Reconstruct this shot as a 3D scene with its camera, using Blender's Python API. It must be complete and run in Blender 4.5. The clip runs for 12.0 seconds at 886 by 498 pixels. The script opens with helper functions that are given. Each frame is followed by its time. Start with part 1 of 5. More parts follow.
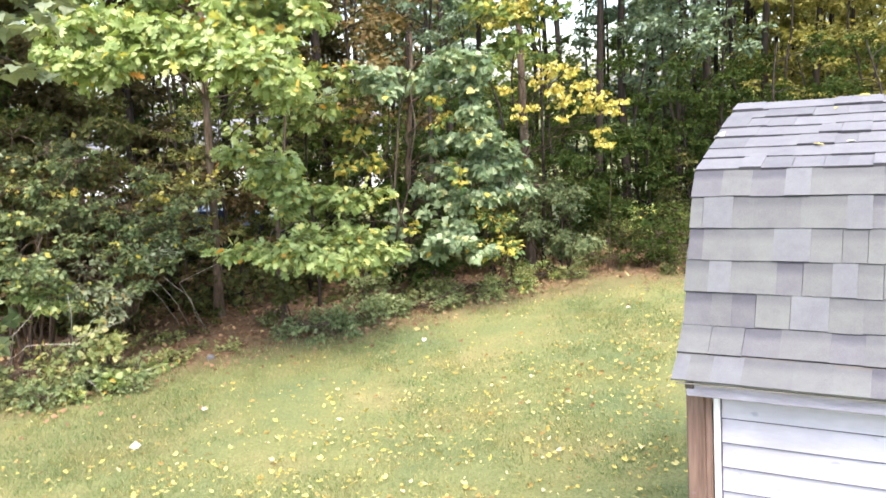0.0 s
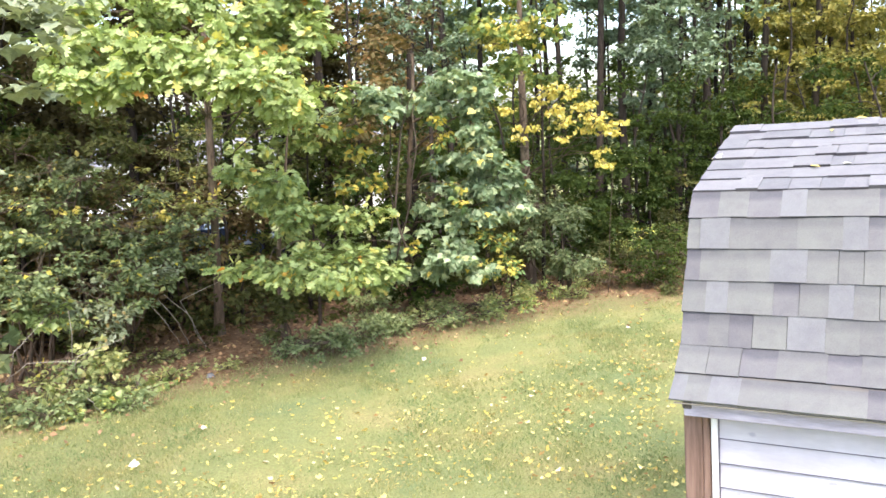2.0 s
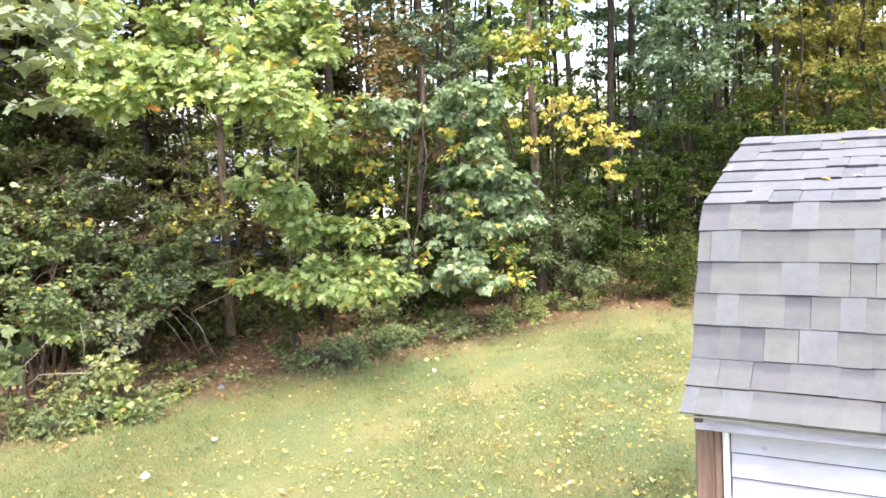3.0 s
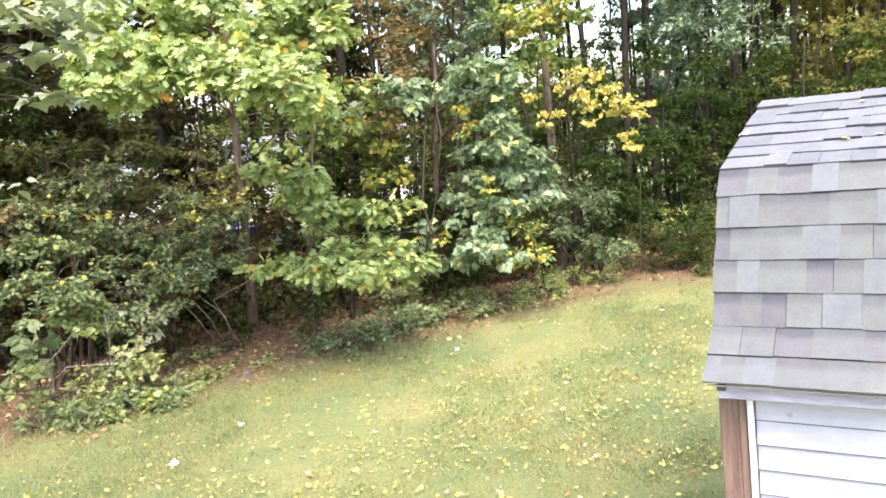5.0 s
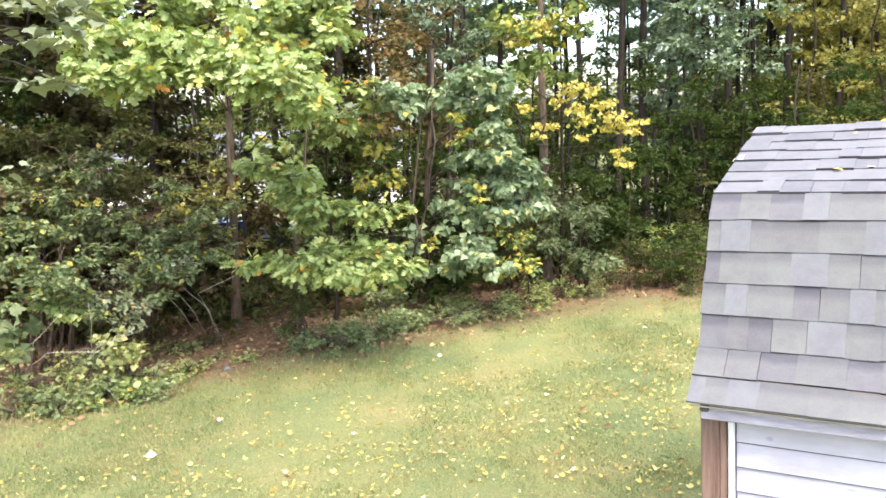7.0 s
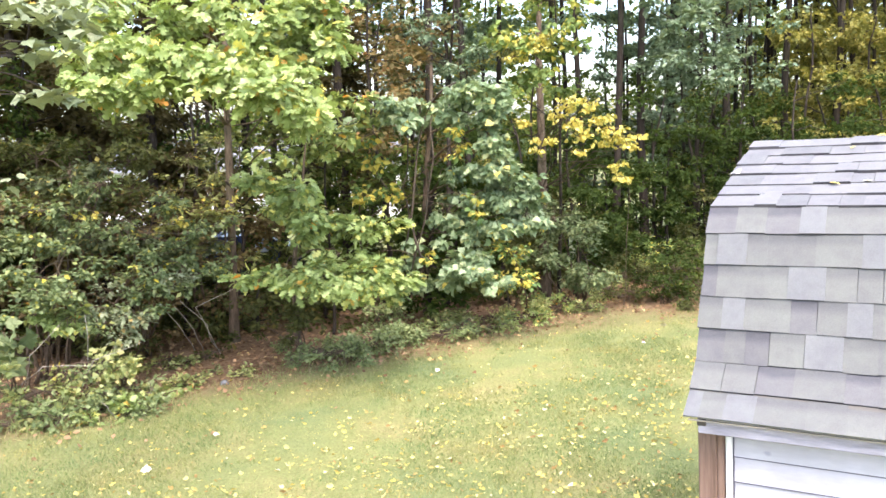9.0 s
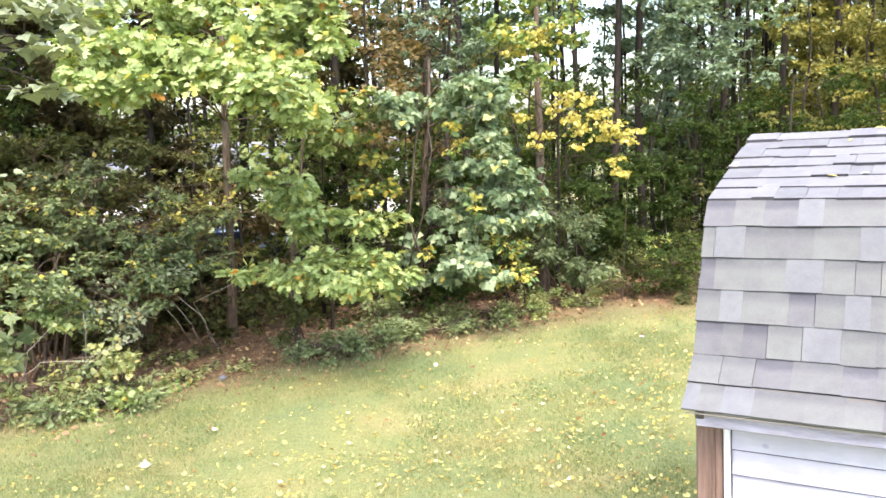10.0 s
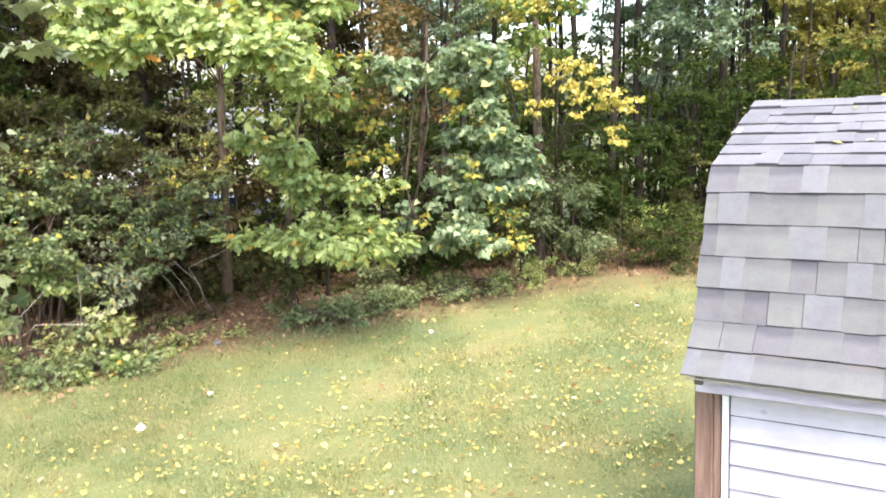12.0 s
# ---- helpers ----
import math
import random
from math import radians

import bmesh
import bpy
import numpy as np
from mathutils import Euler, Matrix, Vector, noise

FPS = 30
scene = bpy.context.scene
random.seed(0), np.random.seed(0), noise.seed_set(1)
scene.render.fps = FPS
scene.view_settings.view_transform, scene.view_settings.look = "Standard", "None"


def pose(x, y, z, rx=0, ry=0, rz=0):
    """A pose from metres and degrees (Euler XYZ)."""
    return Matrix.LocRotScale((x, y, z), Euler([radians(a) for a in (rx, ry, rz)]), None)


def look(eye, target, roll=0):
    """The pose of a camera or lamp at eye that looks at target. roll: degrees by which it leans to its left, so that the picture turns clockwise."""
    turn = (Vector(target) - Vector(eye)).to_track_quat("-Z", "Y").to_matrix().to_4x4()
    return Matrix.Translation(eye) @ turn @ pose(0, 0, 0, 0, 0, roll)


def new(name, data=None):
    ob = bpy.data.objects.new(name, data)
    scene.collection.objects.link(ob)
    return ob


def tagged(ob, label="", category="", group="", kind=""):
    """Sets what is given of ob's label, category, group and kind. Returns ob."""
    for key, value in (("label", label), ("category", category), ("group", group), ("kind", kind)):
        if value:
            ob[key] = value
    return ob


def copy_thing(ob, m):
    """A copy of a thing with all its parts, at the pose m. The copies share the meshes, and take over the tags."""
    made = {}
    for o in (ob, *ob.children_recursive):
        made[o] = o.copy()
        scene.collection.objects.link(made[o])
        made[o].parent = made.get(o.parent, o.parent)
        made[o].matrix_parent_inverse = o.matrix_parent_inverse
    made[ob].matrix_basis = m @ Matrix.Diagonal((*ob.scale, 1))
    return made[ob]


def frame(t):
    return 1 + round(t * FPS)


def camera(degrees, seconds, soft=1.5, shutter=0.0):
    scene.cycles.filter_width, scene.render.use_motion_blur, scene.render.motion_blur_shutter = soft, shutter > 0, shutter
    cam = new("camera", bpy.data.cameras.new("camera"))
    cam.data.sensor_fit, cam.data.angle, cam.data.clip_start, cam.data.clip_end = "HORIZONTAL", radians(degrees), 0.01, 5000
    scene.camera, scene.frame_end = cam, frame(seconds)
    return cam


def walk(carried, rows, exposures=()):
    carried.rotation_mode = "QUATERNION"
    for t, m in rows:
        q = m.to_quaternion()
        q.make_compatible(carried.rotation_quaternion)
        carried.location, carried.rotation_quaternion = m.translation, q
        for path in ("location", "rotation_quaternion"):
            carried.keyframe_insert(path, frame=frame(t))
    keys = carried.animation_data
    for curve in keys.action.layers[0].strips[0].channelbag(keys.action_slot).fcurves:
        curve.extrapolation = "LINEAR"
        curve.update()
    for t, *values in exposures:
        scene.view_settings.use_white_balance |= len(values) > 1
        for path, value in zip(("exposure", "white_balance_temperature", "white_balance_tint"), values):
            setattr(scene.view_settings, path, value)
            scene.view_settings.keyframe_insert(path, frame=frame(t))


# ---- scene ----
cam = camera(55.8, 12.0, soft=1.6, shutter=0.7)
PATH = [
    (0.0, pose(-0.008, 0.012, 2.751, 79.952, 3.141, -0.754)),
    (0.2, pose(-0.008, 0.012, 2.751, 79.638, 2.941, -0.691)),
    (0.5, pose(-0.004, 0.004, 2.751, 80.128, 3.019, -0.745)),
    (1.0, pose(-0.003, -0.005, 2.751, 80.923, 2.713, -0.353)),
    (1.5, pose(-0.001, 0.000, 2.749, 80.036, 3.002, -0.400)),
    (1.8, pose(0.000, -0.014, 2.755, 80.852, 3.196, -0.476)),
    (2.0, pose(0.000, -0.014, 2.755, 81.290, 2.892, -0.640)),
    (2.2, pose(0.000, -0.014, 2.755, 81.194, 2.806, -0.297)),
    (2.5, pose(0.000, -0.019, 2.762, 81.839, 3.310, -0.148)),
    (3.0, pose(0.001, -0.020, 2.766, 82.054, 3.052, 0.051)),
    (3.5, pose(-0.006, -0.015, 2.767, 81.550, 2.207, 0.135)),
    (3.7, pose(-0.004, -0.019, 2.768, 80.942, 1.708, 0.100)),
    (5.3, pose(0.032, 0.013, 2.747, 80.597, 5.854, 1.243)),
    (5.5, pose(0.032, 0.013, 2.747, 79.813, 5.158, 1.631)),
    (5.7, pose(0.032, 0.013, 2.747, 79.367, 4.201, 0.293)),
    (6.0, pose(0.016, 0.004, 2.742, 79.088, 2.702, 0.133)),
    (6.5, pose(0.009, -0.007, 2.756, 80.315, 2.909, -0.137)),
    (6.7, pose(-0.006, -0.016, 2.768, 80.764, 2.164, 0.598)),
    (8.3, pose(-0.001, 0.016, 2.730, 81.575, 2.875, 0.558)),
    (8.5, pose(0.009, -0.009, 2.753, 81.969, 2.944, 0.374)),
    (9.0, pose(0.004, -0.007, 2.753, 82.109, 2.053, 0.581)),
    (9.5, pose(-0.003, -0.021, 2.754, 81.876, 2.428, 0.801)),
    (10.0, pose(0.008, -0.002, 2.746, 81.769, 2.199, 0.450)),
    (10.5, pose(0.009, -0.009, 2.754, 82.027, 2.379, 0.499)),
    (11.0, pose(0.002, -0.018, 2.760, 82.676, 2.045, 0.627)),
    (11.5, pose(-0.005, -0.020, 2.753, 82.516, 1.983, 0.663)),
    (11.8, pose(-0.020, 0.023, 2.718, 80.589, 1.772, 0.181)),
    (12.0, pose(-0.020, 0.023, 2.718, 79.659, 1.551, 0.149)),
]
walk(cam, PATH, exposures=[(0.0, 2.44, 6600, 13.5), (2.5, 2.52, 6600, 13.5), (3.5, 2.55, 6600, 13.5), (5.5, 2.56, 6610, 13.6), (6.2, 2.44, 6620, 13.5), (8.5, 2.61, 6620, 13.5), (9.0, 2.61, 6620, 13.5), (11.5, 2.69, 6620, 13.5), (12.0, 2.56, 6620, 13.5)])

# ---- light ----
world = bpy.data.worlds.new("sky")
scene.world = world
world.use_nodes = True
wn = world.node_tree
sky = wn.nodes.new("ShaderNodeTexSky")
sky.sky_type = 'NISHITA'
sky.sun_disc = False
sky.sun_elevation = radians(59.7)
sky.sun_rotation = radians(172)
sky.air_density, sky.dust_density, sky.ozone_density = 1.0, 3.0, 1.0
wn.links.new(sky.outputs[0], wn.nodes["Background"].inputs[0])
wn.nodes["Background"].inputs[1].default_value = 0.15
sun = new("sun", bpy.data.lights.new("sun", 'SUN'))
sun.data.energy, sun.data.angle, sun.data.color = 0.62, radians(32), (1.0, 0.92, 0.78)
sun.matrix_world = look((3, -22, 38), (0, 0, 0))


# ---- materials ----
def material(name):
    m = bpy.data.materials.new(name)
    m.use_nodes = True
    return m, m.node_tree, m.node_tree.nodes["Principled BSDF"]


def node(t, kind, **values):
    n = t.nodes.new(kind)
    for key, v in values.items():
        n.inputs[key].default_value = v
    return n


def ramp(t, source, stops, constant=False):
    r = t.nodes.new("ShaderNodeValToRGB")
    r.color_ramp.interpolation = 'CONSTANT' if constant else 'LINEAR'
    while len(r.color_ramp.elements) < len(stops):
        r.color_ramp.elements.new(0.5)
    for e, (p, c) in zip(r.color_ramp.elements, stops):
        e.position, e.color = p, (*c, 1)
    t.links.new(source, r.inputs[0])
    return r.outputs[0]


def mixed(t, a, b, factor, mode='MIX'):
    n = t.nodes.new("ShaderNodeMix")
    n.data_type, n.blend_type = 'RGBA', mode
    for socket, v in ((n.inputs[0], factor), (n.inputs[6], a), (n.inputs[7], b)):
        if isinstance(v, (int, float)):
            socket.default_value = v
        elif isinstance(v, tuple):
            socket.default_value = (*v, 1)
        else:
            t.links.new(v, socket)
    return n.outputs[2]


def noise_of(t, scale, detail=4.0, rough=0.6, coords="Object", stretch=None):
    c = t.nodes.new("ShaderNodeNewGeometry").outputs["Position"] if coords == "Place" else t.nodes.new("ShaderNodeTexCoord").outputs[coords]
    if stretch:
        m = t.nodes.new("ShaderNodeMapping")
        m.inputs["Scale"].default_value = stretch
        t.links.new(c, m.inputs[0])
        c = m.outputs[0]
    n = node(t, "ShaderNodeTexNoise", Scale=scale, Detail=detail, Roughness=rough)
    t.links.new(c, n.inputs["Vector"])
    return n.outputs["Fac"]


def bumped(t, bsdf, height, strength, distance):
    b = node(t, "ShaderNodeBump", Strength=strength, Distance=distance)
    t.links.new(height, b.inputs["Height"])
    t.links.new(b.outputs[0], bsdf.inputs["Normal"])


def leaf_material(name, stops, through_light=0.42, rough=0.5, gloss=0.2, patches=None):
    """Thin leaves: each leaf takes its own colour, with blotches, and lets some light through."""
    m, t, b = material(name)
    g = t.nodes.new("ShaderNodeNewGeometry")
    col = ramp(t, g.outputs["Random Per Island"], stops)
    col = mixed(t, col, ramp(t, noise_of(t, 14.0), [(0.3, (0.62, 0.62, 0.6)), (0.7, (1.15, 1.15, 1.1))]), 0.6, 'MULTIPLY')
    if patches:
        col = mixed(t, col, ramp(t, noise_of(t, patches, 3.0, 0.65), [(0.34, (0.8, 0.96, 1.0)), (0.52, (1.0, 1.0, 1.0)), (0.68, (1.42, 1.13, 1.1))]), 1.0, 'MULTIPLY')
    t.links.new(col, b.inputs["Base Color"])
    b.inputs["Roughness"].default_value = rough
    b.inputs["Specular IOR Level"].default_value = gloss
    tr = t.nodes.new("ShaderNodeBsdfTranslucent")
    t.links.new(mixed(t, col, (1.2, 1.15, 0.6), 1.0, 'MULTIPLY'), tr.inputs[0])
    mix = t.nodes.new("ShaderNodeMixShader")
    mix.inputs[0].default_value = through_light
    t.links.new(b.outputs[0], mix.inputs[1])
    t.links.new(tr.outputs[0], mix.inputs[2])
    t.links.new(mix.outputs[0], t.nodes["Material Output"].inputs[0])
    return m


def bark_material(name, dark, light, moss=(0.11, 0.13, 0.07)):
    m, t, b = material(name)
    n = noise_of(t, 9.0, 6.0, 0.65, stretch=(3.0, 3.0, 0.6))
    col = ramp(t, n, [(0.32, dark), (0.68, light)])
    col = mixed(t, col, moss, ramp(t, noise_of(t, 1.6), [(0.52, (0, 0, 0)), (0.75, (0.55, 0.55, 0.55))]))
    t.links.new(col, b.inputs["Base Color"])
    b.inputs["Roughness"].default_value = 0.9
    b.inputs["Specular IOR Level"].default_value = 0.15
    bumped(t, b, n, 0.7, 0.02)
    return m


OAK = leaf_material("oak_leaf", [(0.0, (0.185, 0.26, 0.075)), (0.3, (0.28, 0.365, 0.125)), (0.7, (0.385, 0.475, 0.195)), (0.93, (0.445, 0.51, 0.255)), (0.985, (0.62, 0.56, 0.12)), (0.998, (0.62, 0.26, 0.07))], 0.32, 0.45, 0.38)
OAK_LOW = leaf_material("young_oak_leaf", [(0.0, (0.14, 0.2, 0.06)), (0.4, (0.24, 0.32, 0.11)), (0.8, (0.36, 0.44, 0.185)), (0.98, (0.5, 0.49, 0.13)), (0.998, (0.8, 0.297, 0.0425))], 0.32, 0.45, 0.35)
BROAD = leaf_material("broad_leaf", [(0.0, (0.136, 0.169, 0.0904)), (0.5, (0.226, 0.266, 0.158)), (0.9, (0.328, 0.367, 0.237)), (0.98, (0.407, 0.294, 0.113))], 0.2, 0.45, 0.35)
SHRUB = leaf_material("shrub_leaf", [(0.0, (0.088, 0.124, 0.0525)), (0.4, (0.15, 0.2, 0.0914)), (0.85, (0.248, 0.308, 0.16)), (0.98, (0.352, 0.385, 0.137)), (0.998, (0.585, 0.485, 0.0653))], 0.35)
# DEEP and DIM: the wood's inner shade is put into dark leaf colours.
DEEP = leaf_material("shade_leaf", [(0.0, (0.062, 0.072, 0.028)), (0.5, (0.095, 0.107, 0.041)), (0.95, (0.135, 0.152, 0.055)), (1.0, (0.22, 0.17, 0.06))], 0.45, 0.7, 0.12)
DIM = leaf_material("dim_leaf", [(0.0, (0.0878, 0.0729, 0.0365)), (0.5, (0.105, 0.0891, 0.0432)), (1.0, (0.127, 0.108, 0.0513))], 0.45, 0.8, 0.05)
# Brown that stands for shaded dead stems and haze between the shrubs.
BROWN_SHADE = leaf_material("brown_shade_leaf", [(0.0, (0.101, 0.0756, 0.0405)), (0.5, (0.162, 0.121, 0.0648)), (0.9, (0.243, 0.182, 0.0945)), (1.0, (0.27, 0.257, 0.0945))], 0.4, 0.75, 0.1)
# A darker copy of the woods green, for foliage in deep shade.
GLOOM = leaf_material("shaded_green_leaf", [(0.0, (0.035, 0.058, 0.017)), (0.5, (0.055, 0.088, 0.024)), (0.95, (0.08, 0.118, 0.032)), (1.0, (0.14, 0.15, 0.04))], 0.5, 0.75, 0.08)
DOGWOOD = leaf_material("dogwood_leaf", [(0.0, (0.069, 0.0862, 0.0425)), (0.5, (0.106, 0.133, 0.069)), (0.9, (0.167, 0.205, 0.109)), (1.0, (0.391, 0.322, 0.092))], 0.4, 0.55, 0.25)
LEGGY = leaf_material("leggy_leaf", [(0.0, (0.15, 0.169, 0.0625)), (0.5, (0.25, 0.275, 0.106)), (0.9, (0.375, 0.4, 0.163)), (0.96, (0.562, 0.5, 0.112)), (1.0, (0.688, 0.525, 0.1))], 0.4)
WEED = leaf_material("weed_leaf", [(0.0, (0.18, 0.221, 0.085)), (0.5, (0.307, 0.352, 0.145)), (0.9, (0.456, 0.473, 0.22)), (1.0, (0.594, 0.483, 0.24))], 0.35)
VINE = leaf_material("vine_leaf", [(0.0, (0.115, 0.18, 0.095)), (0.5, (0.22, 0.305, 0.17)), (0.88, (0.37, 0.455, 0.28)), (0.965, (0.46, 0.5, 0.28)), (1.0, (0.72, 0.56, 0.1))], 0.32, 0.45, 0.3)
YELLOW = leaf_material("yellow_leaf", [(0.0, (0.25, 0.28, 0.08)), (0.2, (0.48, 0.43, 0.1)), (0.7, (0.68, 0.58, 0.16)), (1.0, (0.76, 0.67, 0.27))], 0.35)
YELLOWING = leaf_material("yellowing_leaf", [(0.0, (0.108, 0.187, 0.075)), (0.45, (0.173, 0.264, 0.09)), (0.6, (0.486, 0.44, 0.09)), (1.0, (0.702, 0.572, 0.15))], 0.4)
TULIP = leaf_material("tulip_leaf", [(0.0, (0.11, 0.17, 0.05)), (0.5, (0.2, 0.28, 0.09)), (0.8, (0.32, 0.38, 0.13)), (0.94, (0.5, 0.45, 0.09)), (1.0, (0.66, 0.55, 0.12))], 0.4)
BUSH = leaf_material("bush_leaf", [(0.0, (0.08, 0.118, 0.052)), (0.5, (0.145, 0.187, 0.088)), (1.0, (0.245, 0.29, 0.145))], 0.3)
IVY = leaf_material("ground_ivy_leaf", [(0.0, (0.125, 0.175, 0.075)), (0.5, (0.225, 0.28, 0.13)), (1.0, (0.35, 0.4, 0.21))], 0.35)
WOODS = leaf_material("woods_leaf", [(0.0, (0.05, 0.08, 0.022)), (0.5, (0.08, 0.12, 0.031)), (0.9, (0.125, 0.165, 0.042)), (1.0, (0.19, 0.2, 0.05))], 0.45, 0.7, 0.12)
FAR_GREEN = leaf_material("far_leaf", [(0.0, (0.06, 0.1, 0.025)), (0.5, (0.12, 0.16, 0.04)), (1.0, (0.26, 0.25, 0.06))], 0.5, 0.7, 0.15)
WOODS_GREY = leaf_material("grey_woods_leaf", [(0.0, (0.115, 0.175, 0.11)), (0.6, (0.19, 0.265, 0.17)), (1.0, (0.3, 0.37, 0.25))], 0.35, 0.6, 0.25)
WOODS_GOLD = leaf_material("gold_woods_leaf", [(0.0, (0.15, 0.165, 0.055)), (0.5, (0.28, 0.275, 0.085)), (1.0, (0.48, 0.43, 0.14))], 0.5, 0.6, 0.25)
RUST = leaf_material("rust_leaf", [(0.0, (0.12, 0.12, 0.05)), (0.5, (0.21, 0.16, 0.07)), (0.9, (0.32, 0.23, 0.11)), (1.0, (0.36, 0.17, 0.07))], 0.4)
FALLEN = leaf_material("fallen_yellow_leaf", [(0.0, (0.26, 0.15, 0.07)), (0.15, (0.38, 0.27, 0.1)), (0.45, (0.54, 0.44, 0.12)), (0.85, (0.6, 0.52, 0.2)), (1.0, (0.66, 0.61, 0.38))], 0.1, 0.7, 0.15)
PALE = leaf_material("fallen_pale_leaf", [(0.0, (0.46, 0.42, 0.33)), (1.0, (0.66, 0.63, 0.55))], 0.1, 0.7, 0.15)
STRAW = leaf_material("tall_grass_blade", [(0.0, (0.16, 0.21, 0.08)), (0.5, (0.28, 0.31, 0.13)), (0.8, (0.42, 0.38, 0.2)), (1.0, (0.52, 0.44, 0.27))], 0.3, 0.6, 0.2)
LITTER = leaf_material("litter_leaf", [(0.0, (0.13, 0.0736, 0.0396)), (0.5, (0.26, 0.152, 0.0846)), (0.85, (0.409, 0.262, 0.149)), (1.0, (0.605, 0.469, 0.216))], 0.05, 0.75)
GRASS = leaf_material("grass_blade", [(0.0, (0.13, 0.18, 0.0686)), (0.5, (0.206, 0.253, 0.104)), (0.85, (0.297, 0.312, 0.145)), (1.0, (0.422, 0.391, 0.221))], 0.3, 0.6, 0.2, patches=1.1)
BARK = bark_material("grey_brown_bark", (0.052, 0.038, 0.027), (0.165, 0.12, 0.084))
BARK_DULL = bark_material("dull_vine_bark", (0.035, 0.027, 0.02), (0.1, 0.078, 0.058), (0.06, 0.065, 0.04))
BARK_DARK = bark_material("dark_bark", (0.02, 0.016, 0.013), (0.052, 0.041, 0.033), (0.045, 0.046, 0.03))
BARK_PALE = bark_material("pale_dry_bark", (0.24, 0.21, 0.18), (0.45, 0.4, 0.34))


def ground_material():
    m, t, b = material("lawn_and_litter")
    a = t.nodes.new("ShaderNodeAttribute")
    a.attribute_name = "litter"
    big, fine = noise_of(t, 0.9, 3.0), noise_of(t, 45.0, 5.0, 0.7)
    lawn = ramp(t, big, [(0.3, (0.176, 0.221, 0.105)), (0.5, (0.232, 0.254, 0.11)), (0.72, (0.306, 0.282, 0.137))])
    lawn = mixed(t, lawn, ramp(t, fine, [(0.3, (0.55, 0.55, 0.5)), (0.7, (1.25, 1.2, 1.1))]), 0.8, 'MULTIPLY')
    soil = ramp(t, noise_of(t, 16.0, 6.0, 0.7), [(0.3, (0.124, 0.0744, 0.0428)), (0.55, (0.23, 0.149, 0.0911)), (0.75, (0.368, 0.27, 0.167))])
    edge = mixed(t, a.outputs["Fac"], noise_of(t, 5.0, 5.0, 0.7), 0.3)
    mask = ramp(t, edge, [(0.4, (0, 0, 0)), (0.72, (1, 1, 1))])
    t.links.new(mixed(t, lawn, soil, mask), b.inputs["Base Color"])
    b.inputs["Roughness"].default_value = 0.95
    b.inputs["Specular IOR Level"].default_value = 0.1
    bumped(t, b, fine, 0.8, 0.03)
    return m


def granule_material(name, dark, light, band=0.0, grain_mix=0.4):
    """Asphalt shingle: mineral granules with weathering; every tab differs a little. band: the darker granules laid across a tab's head."""
    m, t, b = material(name)
    info = t.nodes.new("ShaderNodeObjectInfo").outputs["Random"]
    col = ramp(t, info, [(0.0, dark), (0.5, tuple(0.5 * (p + q) for p, q in zip(dark, light))), (1.0, light)])
    grain = noise_of(t, 240.0, 3.0, 0.7, "Place")
    blotch = noise_of(t, 11.0, 5.0, 0.65, "Place")
    col = mixed(t, col, ramp(t, grain, [(0.3, (0.66, 0.66, 0.67)), (0.7, (1.28, 1.27, 1.26))]), grain_mix, 'MULTIPLY')
    col = mixed(t, col, ramp(t, blotch, [(0.3, (0.86, 0.85, 0.87)), (0.5, (1.0, 1.0, 0.99)), (0.7, (1.1, 1.12, 1.07))]), 0.9, 'MULTIPLY')
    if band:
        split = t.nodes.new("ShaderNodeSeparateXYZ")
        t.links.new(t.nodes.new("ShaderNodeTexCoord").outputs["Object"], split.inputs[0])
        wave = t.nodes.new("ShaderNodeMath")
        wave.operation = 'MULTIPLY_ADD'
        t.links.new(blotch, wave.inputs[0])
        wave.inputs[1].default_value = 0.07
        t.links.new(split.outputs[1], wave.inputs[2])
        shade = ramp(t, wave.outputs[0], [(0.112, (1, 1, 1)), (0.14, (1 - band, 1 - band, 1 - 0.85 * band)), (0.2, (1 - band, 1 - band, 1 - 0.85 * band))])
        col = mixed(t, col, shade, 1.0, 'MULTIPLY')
    t.links.new(col, b.inputs["Base Color"])
    b.inputs["Roughness"].default_value = 0.92
    b.inputs["Specular IOR Level"].default_value = 0.25
    bumped(t, b, grain, 0.4, 0.004)
    return m


def board_material(name, dark, light, rough=0.75, stretch=(2.0, 30.0, 30.0), scale=2.0, scuffs=0.0):
    m, t, b = material(name)
    n = noise_of(t, scale, 6.0, 0.65, stretch=stretch)
    col = ramp(t, n, [(0.3, dark), (0.7, light)])
    col = mixed(t, col, ramp(t, noise_of(t, 3.0, 4.0), [(0.35, (0.8, 0.79, 0.78)), (0.6, (1, 1, 1))]), 0.7, 'MULTIPLY')
    if scuffs:
        col = mixed(t, col, (0.2, 0.2, 0.26), ramp(t, noise_of(t, 11.0, 2.0, 0.5, stretch=(1.0, 1.0, 1.8)), [(0.68, (0, 0, 0)), (0.76, (scuffs, scuffs, scuffs))]))
    t.links.new(col, b.inputs["Base Color"])
    b.inputs["Roughness"].default_value = rough
    bumped(t, b, n, 0.3, 0.004)
    return m


